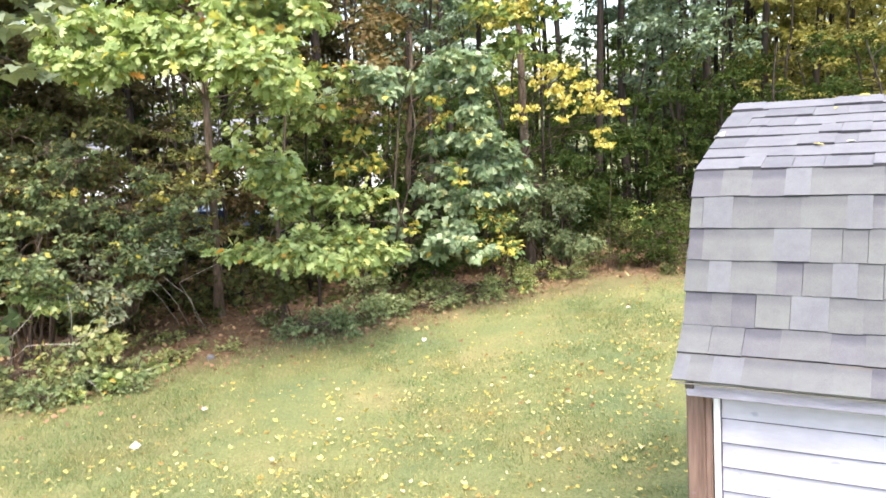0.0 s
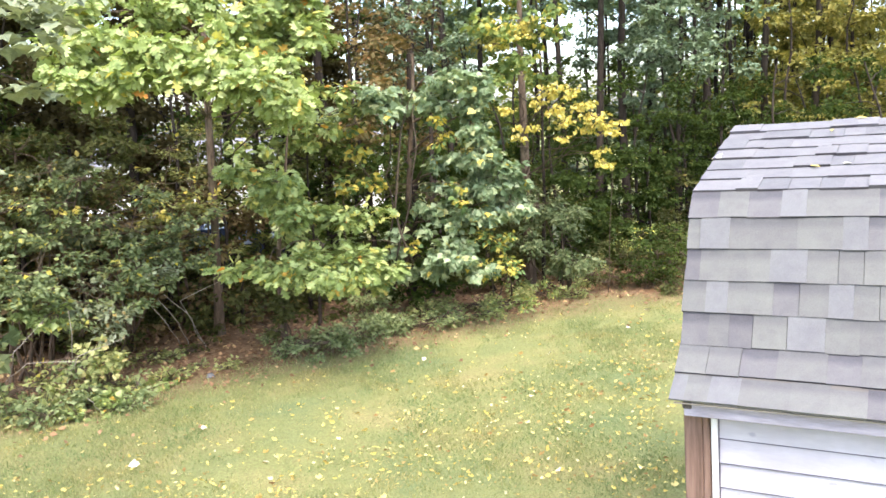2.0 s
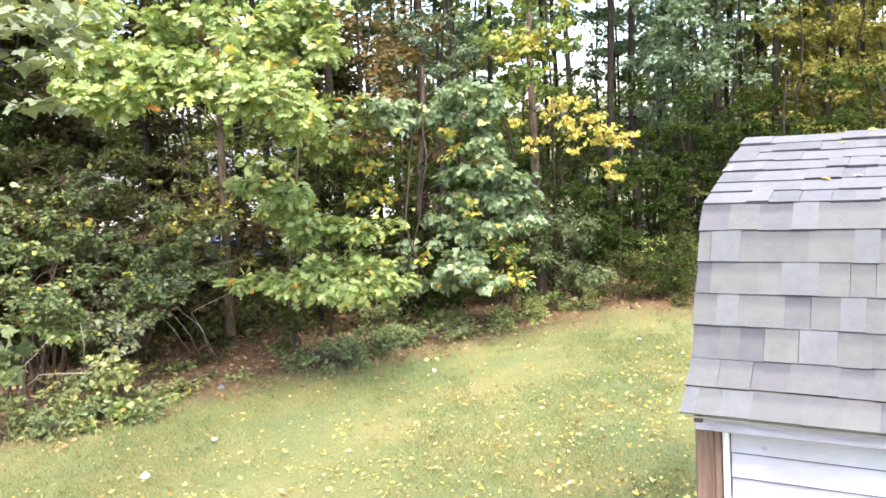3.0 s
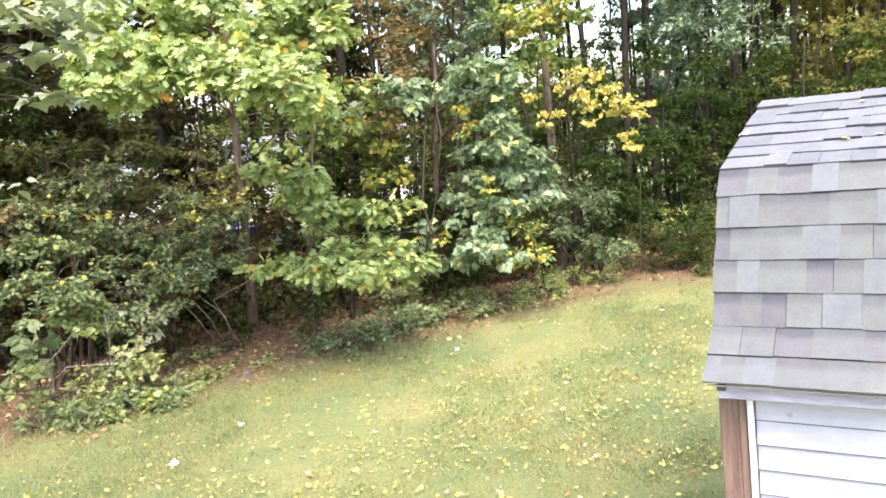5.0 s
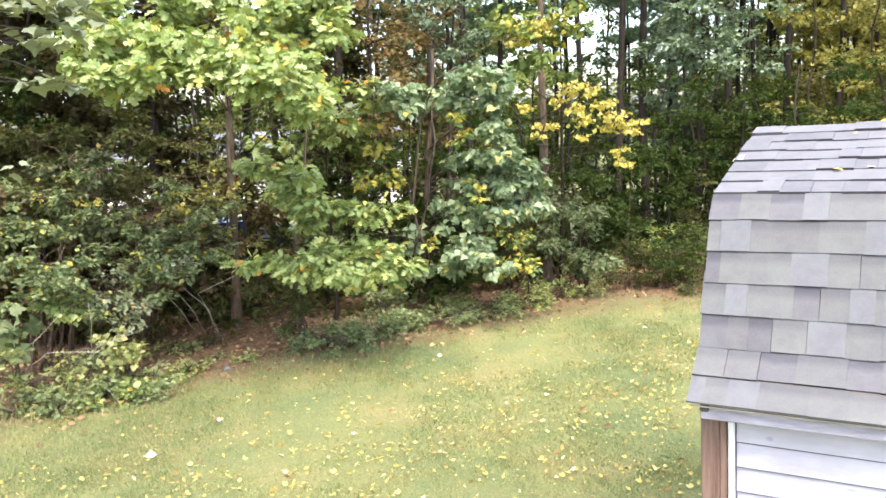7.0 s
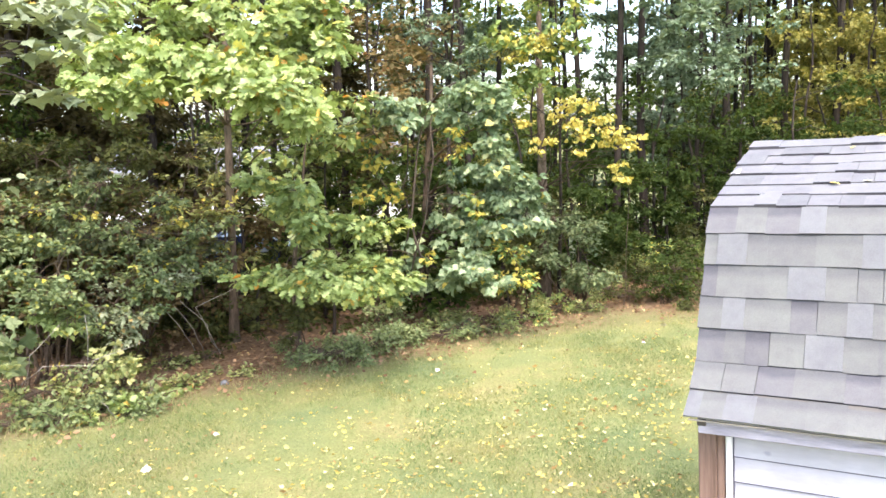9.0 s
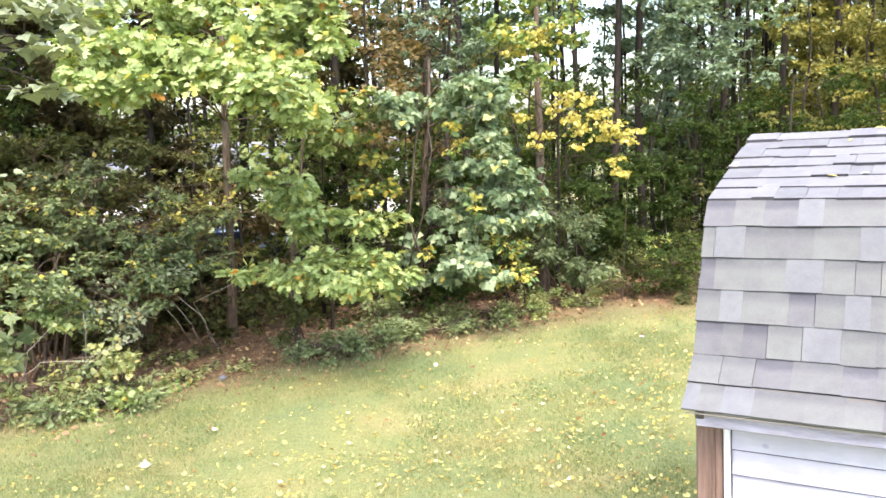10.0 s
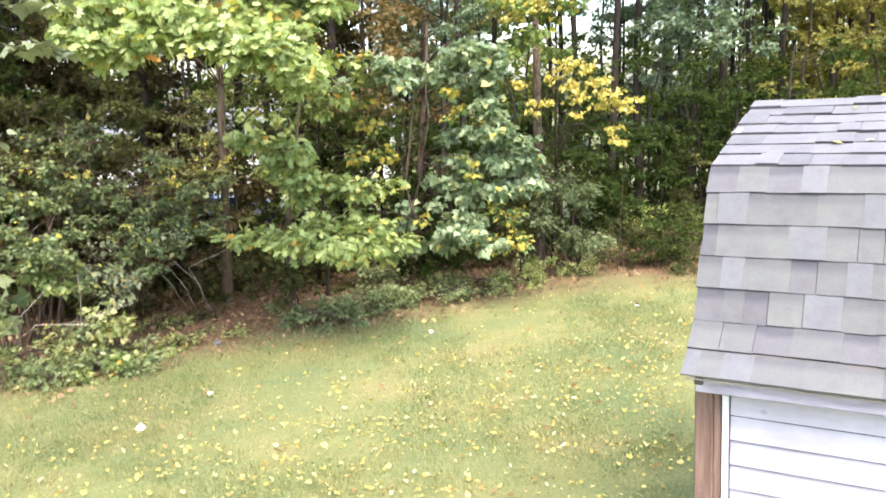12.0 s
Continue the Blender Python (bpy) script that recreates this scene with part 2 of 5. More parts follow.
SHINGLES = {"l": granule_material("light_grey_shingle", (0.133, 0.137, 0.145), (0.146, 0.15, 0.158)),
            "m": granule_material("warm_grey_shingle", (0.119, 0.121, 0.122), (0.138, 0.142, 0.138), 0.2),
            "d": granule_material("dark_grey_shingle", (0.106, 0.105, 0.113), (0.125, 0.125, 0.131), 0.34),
            # Upper slope only: its brighter skylight is put into a lighter grey.
            "u": granule_material("skylit_grey_shingle", (0.152, 0.155, 0.163), (0.18, 0.183, 0.191))}
SIDING = board_material("white_siding", (0.4, 0.39, 0.44), (0.48, 0.47, 0.53), 0.45, (1.5, 8.0, 8.0), 3.0, 0.5)
TRIM = board_material("white_trim", (0.7, 0.7, 0.72), (0.76, 0.76, 0.78), 0.45)
FASCIA = board_material("weathered_white_board", (0.24, 0.225, 0.265), (0.41, 0.39, 0.455), 0.8, (3.0, 22.0, 22.0), 2.4)
POST = board_material("weathered_brown_wood", (0.075, 0.04, 0.027), (0.235, 0.15, 0.115), 0.8, (11.0, 11.0, 0.9), 2.6, 0.6)
STONE = granule_material("grey_field_stone", (0.13, 0.13, 0.135), (0.2, 0.2, 0.205))
PLY = board_material("roof_deck_wood", (0.07, 0.065, 0.06), (0.14, 0.13, 0.12), 0.85)


def plain(name, colour, rough=0.5, metal=0.0):
    m, t, b = material(name)
    col = mixed(t, colour, ramp(t, noise_of(t, 6.0, 4.0), [(0.3, (0.85, 0.85, 0.85)), (0.7, (1.05, 1.05, 1.05))]), 0.7, 'MULTIPLY')
    t.links.new(col, b.inputs["Base Color"])
    b.inputs["Roughness"].default_value, b.inputs["Metallic"].default_value = rough, metal
    return m


# ---- mesh helpers ----
def mesh_of(name, verts, faces, mat, smooth=False):
    """A mesh from arrays; faces is an (n, 3) or (n, 4) array."""
    verts, faces = np.asarray(verts, np.float32), np.asarray(faces, np.int32)
    me = bpy.data.meshes.new(name)
    me.vertices.add(len(verts))
    me.vertices.foreach_set("co", verts.ravel())
    k = faces.shape[1]
    me.loops.add(faces.size)
    me.loops.foreach_set("vertex_index", faces.ravel())
    me.polygons.add(len(faces))
    me.polygons.foreach_set("loop_start", np.arange(0, faces.size, k, dtype=np.int32))
    me.polygons.foreach_set("loop_total", np.full(len(faces), k, np.int32))
    me.polygons.foreach_set("use_smooth", np.full(len(faces), smooth))
    me.update(calc_edges=True)
    me.materials.append(mat)
    return me


def base_of(name, at, label, category, group="", turn=0.0):
    e = new(name)
    e.empty_display_size = 0.2
    e.matrix_world = pose(*at, 0, 0, turn)
    return tagged(e, label, category, group)


def child(name, mesh, parent, label="", m=None, kind=""):
    ob = new(name, mesh)
    ob.parent = parent
    if m is not None:
        ob.matrix_basis = m
    return tagged(ob, label, kind=kind)


def part(name, bm, mat, parent, label="", m=None):
    me = bpy.data.meshes.new(name)
    bm.to_mesh(me)
    bm.free()
    me.materials.append(mat)
    return child(name, me, parent, label, m)


def box(sx, sy, sz, bevel=0.004, at=(0, 0, 0)):
    bm = bmesh.new()
    bmesh.ops.create_cube(bm, size=1.0)
    bmesh.ops.scale(bm, vec=(sx, sy, sz), verts=bm.verts)
    if bevel:
        bmesh.ops.bevel(bm, geom=bm.edges[:], offset=bevel, segments=1, affect='EDGES')
    bmesh.ops.translate(bm, vec=at, verts=bm.verts)
    return bm


def tube(points, radii, sides=8, rng=None, rough=0.0):
    """Vertices and quads of a tapered limb along points."""
    p = np.asarray(points, float)
    d = np.gradient(p, axis=0)
    d /= np.linalg.norm(d, axis=1)[:, None] + 1e-9
    ref = np.where(np.abs(d[:, 2:3]) > 0.9, (1.0, 0.0, 0.0), (0.0, 0.0, 1.0))
    u = np.cross(d, ref)
    u /= np.linalg.norm(u, axis=1)[:, None] + 1e-9
    v = np.cross(d, u)
    ang = np.linspace(0, 2 * np.pi, sides, endpoint=False)
    r = np.asarray(radii, float)[:, None] * (1 + (rng.uniform(-rough, rough, (len(p), sides)) if rng is not None else 0))
    ring = p[:, None] + r[..., None] * (np.cos(ang)[None, :, None] * u[:, None] + np.sin(ang)[None, :, None] * v[:, None])
    i, j = np.meshgrid(np.arange(len(p) - 1), np.arange(sides), indexing="ij")
    a, b = i * sides + j, i * sides + (j + 1) % sides
    return ring.reshape(-1, 3), np.stack([a, b, b + sides, a + sides], -1).reshape(-1, 4)


def joined(pieces):
    verts, faces, n = [], [], 0
    for v, f in pieces:
        verts.append(v)
        faces.append(f + n)
        n += len(v)
    return np.concatenate(verts), np.concatenate(faces)


def bend(a, b, rng, sway=0.08, n=7, sag=0.0):
    """A crooked line from a to b."""
    a, b = np.asarray(a, float), np.asarray(b, float)
    s = np.linspace(0, 1, n)[:, None]
    off = (rng.normal(0, 1, 3) * np.sin(np.pi * s) + 0.5 * rng.normal(0, 1, 3) * np.sin(2 * np.pi * s) + 0.2 * rng.normal(0, 1, 3) * np.sin(5 * np.pi * s)) * np.linalg.norm(b - a) * sway * 0.5
    off[:, 2] += sag * np.sin(np.pi * s[:, 0])
    return a + (b - a) * s + off


# leaf outlines: (across, along, lift) and triangles
OVAL = (np.array([(0, 0, 0), (0.3, 0.4, 0.07), (0, 1, -0.06), (-0.3, 0.4, 0.07), (0, 0.5, 0)]), np.array([(0, 1, 4), (1, 2, 4), (2, 3, 4), (3, 0, 4)]))
HEART = (np.array([(0, 0.06, 0), (0.3, -0.02, 0.05), (0.46, 0.28, 0.08), (0.26, 0.72, 0.03), (0, 1, -0.1), (-0.26, 0.72, 0.03), (-0.46, 0.28, 0.08), (-0.3, -0.02, 0.05), (0, 0.4, 0)]),
         np.array([(0, 1, 8), (1, 2, 8), (2, 3, 8), (3, 4, 8), (4, 5, 8), (5, 6, 8), (6, 7, 8), (7, 0, 8)]))
LOBED = (np.array([(0, 0, 0), (0.07, 0.16, 0.02), (0.23, 0.34, 0.06), (0.08, 0.43, 0.02), (0.3, 0.64, 0.05), (0.09, 0.7, 0.01), (0.17, 0.88, -0.04), (0, 1, -0.1),
                   (-0.17, 0.88, -0.04), (-0.09, 0.7, 0.01), (-0.3, 0.64, 0.05), (-0.08, 0.43, 0.02), (-0.23, 0.34, 0.06), (-0.07, 0.16, 0.02), (0, 0.52, 0)]),
         np.array([(i, (i + 1) % 14, 14) for i in range(14)]))
MAPLE = (np.array([(0, 0, 0), (0.2, -0.06, 0.03), (0.34, 0.08, 0.05), (0.58, 0.3, 0.02), (0.4, 0.4, 0.06), (0.42, 0.58, 0.04), (0.22, 0.62, 0.03), (0.16, 0.8, -0.02), (0, 1.02, -0.1),
                   (-0.14, 0.8, -0.02), (-0.24, 0.64, 0.03), (-0.4, 0.6, 0.04), (-0.38, 0.42, 0.06), (-0.6, 0.28, 0.02), (-0.34, 0.08, 0.05), (-0.2, -0.06, 0.03), (0, 0.36, -0.02)]),
         np.array([(i, (i + 1) % 16, 16) for i in range(16)]))
CURLED = (np.array([(0, 0, 0.02), (0.22, 0.12, 0.16), (0.4, 0.42, 0.3), (0.17, 0.62, 0.08), (0.24, 0.86, 0.22), (0, 1, 0.12), (-0.2, 0.74, -0.02), (-0.42, 0.5, 0.05), (-0.2, 0.2, -0.05), (0, 0.5, 0)]),
          np.array([(i, (i + 1) % 9, 9) for i in range(9)]))
FAR_LEAF = (np.array([(0, 0, 0), (0.36, 0.5, 0.1), (0, 1, -0.05), (-0.36, 0.5, 0.1)]), np.array([(0, 1, 2), (0, 2, 3)]))
BLADE = (np.array([(0.5, 0, 0), (-0.5, 0, 0), (0, 1, 0)]), np.array([(0, 1, 2)]))


def leaf_mesh(name, pos, axis, normal, size, outline, mat, width=1.0):
    t, tri = outline
    axis = axis / (np.linalg.norm(axis, axis=1)[:, None] + 1e-9)
    side = np.cross(axis, normal)
    side /= np.linalg.norm(side, axis=1)[:, None] + 1e-9
    up = np.cross(side, axis)
    s = size[:, None, None]
    w = (width if np.ndim(width) == 0 else width[:, None, None])
    v = pos[:, None] + s * (t[None, :, 0:1] * side[:, None] * w + t[None, :, 1:2] * axis[:, None] + t[None, :, 2:3] * up[:, None])
    f = tri[None] + (np.arange(len(pos)) * len(t))[:, None, None]
    return mesh_of(name, v.reshape(-1, 3), f.reshape(-1, 3), mat)


def clusters(rng, blobs, shell=0.35, tuft=13):
    """Twig ends gathered in flat sprays inside clumps, thicker towards the outside; returns places and outward ways."""
    places, ways = [], []
    for x, y, z, rx, ry, rz, n in blobs:
        n = int(n)
        m = max(4, n // tuft)
        d = rng.normal(size=(m, 3))
        d /= np.linalg.norm(d, axis=1)[:, None]
        r = rng.uniform(0, 1, m) ** shell * (1 + 0.16 * np.sin(5 * d[:, 0] + 3 * x) * np.cos(6 * d[:, 2] + y) + rng.normal(0, 0.09, m))
        k = rng.integers(0, m, n)
        q = (d * r[:, None])[k]
        wide = rng.uniform(0.5, 1.4, m)[k][:, None]
        own = rng.normal(size=(n, 3))
        fine = min(rx, ry) * 0.2
        places.append(q * (rx, ry, rz) + own * (fine, fine, min(0.4 * fine, 0.5 * rz)) * wide + (x, y, z))
        ways.append(q * 0.6 + own * (0.4, 0.4, 0.1))
    return np.concatenate(places), np.concatenate(ways)


def foliage(name, rng, blobs, per, leaf, outline, mat, droop=0.35, spread=0.5, upright=0.9, shell=0.35, width=1.0, tuft=13):
    """Tufts of leaves at the twig ends of clumps."""
    c, out = clusters(rng, blobs, shell, tuft)
    c = np.repeat(c, per, 0)
    out = np.repeat(out, per, 0)
    n = len(c)
    axis = rng.normal(size=(n, 3)) * (1, 1, 0.45) + out * 0.8
    axis[:, 2] -= droop
    axis /= np.linalg.norm(axis, axis=1)[:, None]
    normal = rng.normal(size=(n, 3)) * 0.45 + out * 0.25
    normal[:, 2] += upright
    size = leaf * rng.uniform(0.6, 1.15, n)
    pos = c + axis * (rng.uniform(0.05, spread, n) * leaf)[:, None] + rng.normal(0, leaf * 0.25, (n, 3))
    return leaf_mesh(name, pos, axis, normal, size, outline, mat, width), c[::per]


def plant(name, at, rng, blobs, per, leaf, outline, mat, label, category, stem=0.03, stems=1, top=None, bark=None, droop=0.35, upright=0.9,
          shell=0.35, twigs=60, group="", stem_name="trunk", leaves_name="crown", lean=0.06, width=1.0, tuft=13, limb=0.03):
    """A tree or shrub: stems from the ground, a limb to each clump, twigs and tufts of leaves."""
    bark = bark or BARK
    e = base_of(name, at, label, category, group)
    rel = [(b[0] - at[0], b[1] - at[1], b[2] - at[2], *b[3:]) for b in blobs]
    mesh, ends = foliage(leaves_name, rng, rel, per, leaf, outline, mat, droop, upright=upright, shell=shell, width=width, tuft=tuft)
    crown = child(leaves_name, mesh, e)
    centre = np.mean([b[:3] for b in rel], axis=0)
    tops = [np.array(top) - at] if top is not None else [np.array(rel[i % len(rel)][:3]) for i in range(stems)]
    lines = []
    for k in range(stems if top is None else 1):
        start = np.array((0, 0, -0.05)) + rng.normal(0, 0.06, 3) * (1, 1, 0) * (stems > 1)
        line = bend(start, tops[k], rng, lean, 10)
        lines.append(line)
        rad = stem * np.linspace(1.15, 0.35, 10)
        rad[0] *= 1.35
        v, f = tube(line, rad, 9, rng, 0.06)
        child(stem_name if stems == 1 else "stem", mesh_of("stem", v, f, bark, True), e)
    for b in rel:
        line = lines[rng.integers(len(lines))]
        away = np.linalg.norm(np.array(b[:2]) - line[:, :2].mean(0))
        root = line[int(np.argmin(np.abs(line[1:-1, 2] - max(b[2] - 0.2 * away, 0.25 * line[-1][2])))) + 1]
        reach = np.linalg.norm(np.array(b[:3]) - root)
        if reach > 0.12:
            v, f = tube(bend(root, b[:3], rng, 0.12, 8, 0.06 * reach), np.linspace(min(stem * 0.34, limb), 0.004, 8), 6, rng, 0.05)
            child("limb", mesh_of("limb", v, f, bark, True), e)
    if twigs:
        pieces = []
        for k in rng.choice(len(ends), min(twigs, len(ends)), replace=False):
            b = min(rel, key=lambda q: np.linalg.norm(np.array(q[:3]) - ends[k]))
            pieces.append(tube(bend(b[:3], ends[k], rng, 0.15, 5), np.linspace(0.006, 0.002, 5), 4))
        v, f = joined(pieces)
        child("twig_spray", mesh_of("twig_spray", v, f, bark, True), e, kind="stuff")
    return e


# ---- ground ----
EDGE_X = [-30, -12, -7, -4.3, -3.1, -2.5, -1.6, -0.24, 0.8, 1.6, 2.4, 3.4, 6, 12, 30]
EDGE_Y = [-8, 2.5, 5.6, 7.6, 8.4, 8.85, 9.45, 10.2, 10.85, 11.6, 12.1, 11.8, 11.2, 9, 4]


def height(x, y):
    """The ground: level lawn, falling gently away beyond the wood's edge."""
    s = np.clip((np.asarray(y, float) - 13) / 12, 0, 1)
    return -1.3 * s * s * (3 - 2 * s)


def past_edge(x, y):
    return np.asarray(y, float) - np.interp(x, EDGE_X, EDGE_Y)


def build_ground():
    fx = np.concatenate([[-900, -300, -120, -60, -36, -24, -17, -13], np.linspace(-10, 10, 101), [13, 17, 24, 36, 60, 120, 300, 900]])
    fy = np.concatenate([[-900, -300, -120, -60, -30, -14, -6, -1], np.linspace(2, 20, 91), [22, 25, 30, 40, 60, 120, 300, 900]])
    gx, gy = np.meshgrid(fx, fy)
    rng = np.random.default_rng(3)
    near = (np.abs(gx) < 11) & (gy > 1.5) & (gy < 21)
    gz = height(gx, gy) + np.where(near, rng.normal(0, 0.006, gx.shape), 0) + np.where(near, 0.018 * np.sin(1.7 * gx + 0.6) * np.cos(1.3 * gy), 0)
    v = np.stack([gx, gy, gz], -1).reshape(-1, 3)
    w = len(fx)
    i, j = np.meshgrid(np.arange(len(fy) - 1), np.arange(w - 1), indexing="ij")
    a = i * w + j
    f = np.stack([a, a + 1, a + w + 1, a + w], -1).reshape(-1, 4)
    me = mesh_of("ground", v, f, ground_material(), True)
    at = me.attributes.new("litter", 'FLOAT', 'POINT')
    at.data.foreach_set("value", (np.clip(0.5 + past_edge(v[:, 0], v[:, 1]) / 1.9 + 0.3 * np.exp(-((v[:, 0] - 2.2) ** 2 + 2 * (v[:, 1] - 11.4) ** 2) / 0.8), 0, 1) * np.clip((20 - v[:, 1]) / 2, 0, 1)).astype(np.float32))
    ob = new("ground", me)
    tagged(ob, "mown lawn with thin patches, brown leaf litter under the trees", "ground", kind="structure")


build_ground()


def scatter(rng, n, x0, x1, y0, y1, keep):
    x, y = rng.uniform(x0, x1, n), rng.uniform(y0, y1, n)
    ok = rng.random(n) < keep(x, y)
    return x[ok], y[ok]


def build_grass():
    rng = np.random.default_rng(11)
    x, y = scatter(rng, 560000, -6.5, 5.0, 2.2, 13.4, lambda x, y: np.clip(0.85 - past_edge(x, y) / 1.7, 0, 1) * np.clip(0.62 + 0.3 * np.sin(2.1 * x + 1.3 * y) * np.cos(1.7 * y - 0.8 * x) + 0.3 * np.sin(6.1 * x - 3.7 * y + np.sin(2.3 * y)) * np.cos(5.3 * y + 2.9 * x), 0.2, 1))
    n = len(x)
    lean = rng.normal(0, 0.55, (n, 3))
    lean[:, 2] = 1
    long = rng.uniform(0.018, 0.05, n) * (1 + 0.15 * (past_edge(x, y) > -0.5) * rng.random(n))
    me = leaf_mesh("lawn_grass", np.stack([x, y, height(x, y) - 0.004], 1), lean, rng.normal(size=(n, 3)) * (1, 1, 0.1), long, BLADE, GRASS, 0.006 / long)
    tagged(new("lawn_grass", me), "short mown grass, yellow-green with straw tints", "grass", kind="stuff")


build_grass()


def build_fallen():
    rng = np.random.default_rng(12)
    x, y = scatter(rng, 17000, -6.0, 4.6, 4.6, 13.0, lambda x, y: np.clip(0.3 - past_edge(x, y), 0, 1) * np.clip(0.24 + 0.15 * (x + 2.2) - 0.27 * (y - 7.3), 0.09, 0.62) * np.clip(1 + 0.9 * np.sin(5.3 * x + 2.1 * y) * np.sin(4.1 * y - 3.3 * x + 1), 0.15, 2))
    n = len(x)
    axis = rng.normal(size=(n, 3)) * (1, 1, 0.25)
    normal = rng.normal(size=(n, 3)) * 0.6 + (0, 0, 1)
    me = leaf_mesh("fallen_leaves", np.stack([x, y, height(x, y) + rng.uniform(0.02, 0.045, n)], 1), axis, normal, 0.02 + 0.042 * rng.random(n) ** 1.7, CURLED, FALLEN, rng.uniform(0.4, 1.0, n))
    tagged(new("fallen_leaves", me), "small yellow fallen leaves scattered over the lawn", "fallen leaves", kind="stuff")
    x, y = scatter(rng, 32000, -8, 7, 6, 19, lambda x, y: np.clip(past_edge(x, y) * 0.6 + 0.36, 0.012, 1) * (past_edge(x, y) > -1.6))
    n = len(x)
    me = leaf_mesh("leaf_litter", np.stack([x, y, height(x, y) + rng.uniform(0.005, 0.04, n)], 1), rng.normal(size=(n, 3)) * (1, 1, 0.3), rng.normal(size=(n, 3)) * 0.45 + (0, 0, 1), rng.uniform(0.035, 0.085, n), OVAL, LITTER, 1.15)
    tagged(new("leaf_litter", me), "dry brown leaf litter on the woodland floor", "leaf litter", kind="stuff")


build_fallen()


def build_tall_grass():
    """Longer straw and seed stalks where the mower does not reach."""
    rng = np.random.default_rng(14)
    x, y = scatter(rng, 42000, -6.2, 3.8, 6, 13, lambda x, y: np.exp(-((past_edge(x, y) - 0.15) / 0.35) ** 2) * np.clip(0.25 - 0.22 * (x + 2.2), 0.1, 1))
    n = len(x)
    lean = rng.normal(0, 0.45, (n, 3))
    lean[:, 2] = 1
    long = rng.uniform(0.06, 0.2, n) * np.clip(0.9 - 0.2 * (x + 2.5), 0.6, 1.6)
    me = leaf_mesh("tall_grass", np.stack([x, y, height(x, y) - 0.01], 1), lean, rng.normal(size=(n, 3)) * (1, 1, 0.1), long, BLADE, STRAW, 0.007 / long)
    tagged(new("tall_grass", me), "uncut straw-coloured grass along the wood's edge", "grass", kind="stuff")


build_tall_grass()


def fallen_leaf(at, size, mat, turn, label, rise=0.03, tip=22, lay=pose(0, 0, 0)):
    rng = np.random.default_rng(int(abs(at[0] * 1000 + at[1] * 77)))
    me = leaf_mesh("fallen_leaf", np.array([(0, -size / 2, 0.0)]), np.array([(0.0, 1, 0.15)]), np.array([(0.2, 0, 1.0)]), np.array([size]), MAPLE if mat is PALE else LOBED, mat, 1.2)
    ob = new("fallen_leaf", me)
    ob.matrix_world = pose(at[0], at[1], at[2] + rise) @ lay @ pose(0, 0, 0, rng.uniform(-tip, tip), rng.uniform(-tip, tip), turn)
    tagged(ob, label, "fallen leaf", "large leaves lying on the lawn")


for i, (x, y, s) in enumerate([(-2.67, 6.72, 0.11), (-0.26, 9.42, 0.08), (2.81, 11.25, 0.12), (2.34, 10.36, 0.08), (1.19, 9.34, 0.1), (0.83, 6.13, 0.07), (-1.53, 6.6, 0.07), (-2.29, 7.49, 0.08)]):
    fallen_leaf((x, y, 0), 0.68 * s, PALE, 40 * i, "large pale dry leaf lying curled on the lawn", 0.035, 38)
for i, (x, y, s) in enumerate([(-1.78, 5.98, 0.12), (-0.63, 6.78, 0.12), (-2.62, 9.23, 0.13), (-3.06, 6.25, 0.1), (-0.02, 7.0, 0.1), (-2.35, 5.75, 0.11), (0.3, 6.4, 0.1), (1.5, 7.4, 0.1)]):
    fallen_leaf((x, y, 0), 0.72 * s, FALLEN, 70 * i + 20, "large yellow leaf lying on the lawn", 0.035, 26)


def lawn_stone(at, size):
    rng = np.random.default_rng(17)
    bm = bmesh.new()
    bmesh.ops.create_icosphere(bm, subdivisions=3, radius=1.0)
    for v in bm.verts:
        d = v.co.normalized()
        k = 1 + 0.16 * math.sin(3.1 * d.x + 2) * math.cos(2.7 * d.y) + 0.08 * math.sin(6 * d.z + 4 * d.x) + rng.normal(0, 0.012)
        v.co = Vector((d.x * 0.62, d.y * 0.45, d.z * 0.4 + 0.22)) * (k * size)
    ob = new("stone", mesh_of("stone", np.array([v.co for v in bm.verts]), np.array([[v.index for v in f.verts] for f in bm.faces]), STONE, True))
    bm.free()
    ob.matrix_world = pose(*at, 0, 0, 25)
    tagged(ob, "small grey stone lying at the lawn's edge", "stone")


lawn_stone((-2.68, 9.2, 0), 0.09)


# ---- shed ----
SHED_LEFT, SHED_LONG = -0.857, 3.1
ROOF = [(4.68, 2.654), (3.724, 2.395), (3.64, 2.288), (3.586, 2.162), (3.531, 2.035), (3.477, 1.909), (3.423, 1.784), (3.322, 1.692), (3.208, 1.612)]
SHED_AT = pose(0, 0, 0, 0, 0, -30.32) @ pose(-0.857, 3.3, 1.6, 0, -1.2, 0) @ pose(0.857, -3.3, -1.6)
shed = new("shed")
shed.matrix_world = SHED_AT @ pose(0.69, 4.68, 0)
tagged(shed, "small barn-roofed garden shed with grey shingles and white siding", "shed")
BACK = pose(-0.69, -4.68, 0)


def shed_part(name, bm, mat, parent=None, label=""):
    bmesh.ops.transform(bm, matrix=BACK, verts=bm.verts)
    return part(name, bm, mat, parent or shed, label)


MID_Y = 4.68
half = [ROOF[0], ROOF[1], ROOF[6], (3.235, 1.631)]
outline = [(y, z - 0.016) for y, z in half[::-1]] + [(2 * MID_Y - y, z - 0.016) for y, z in half[1:]]


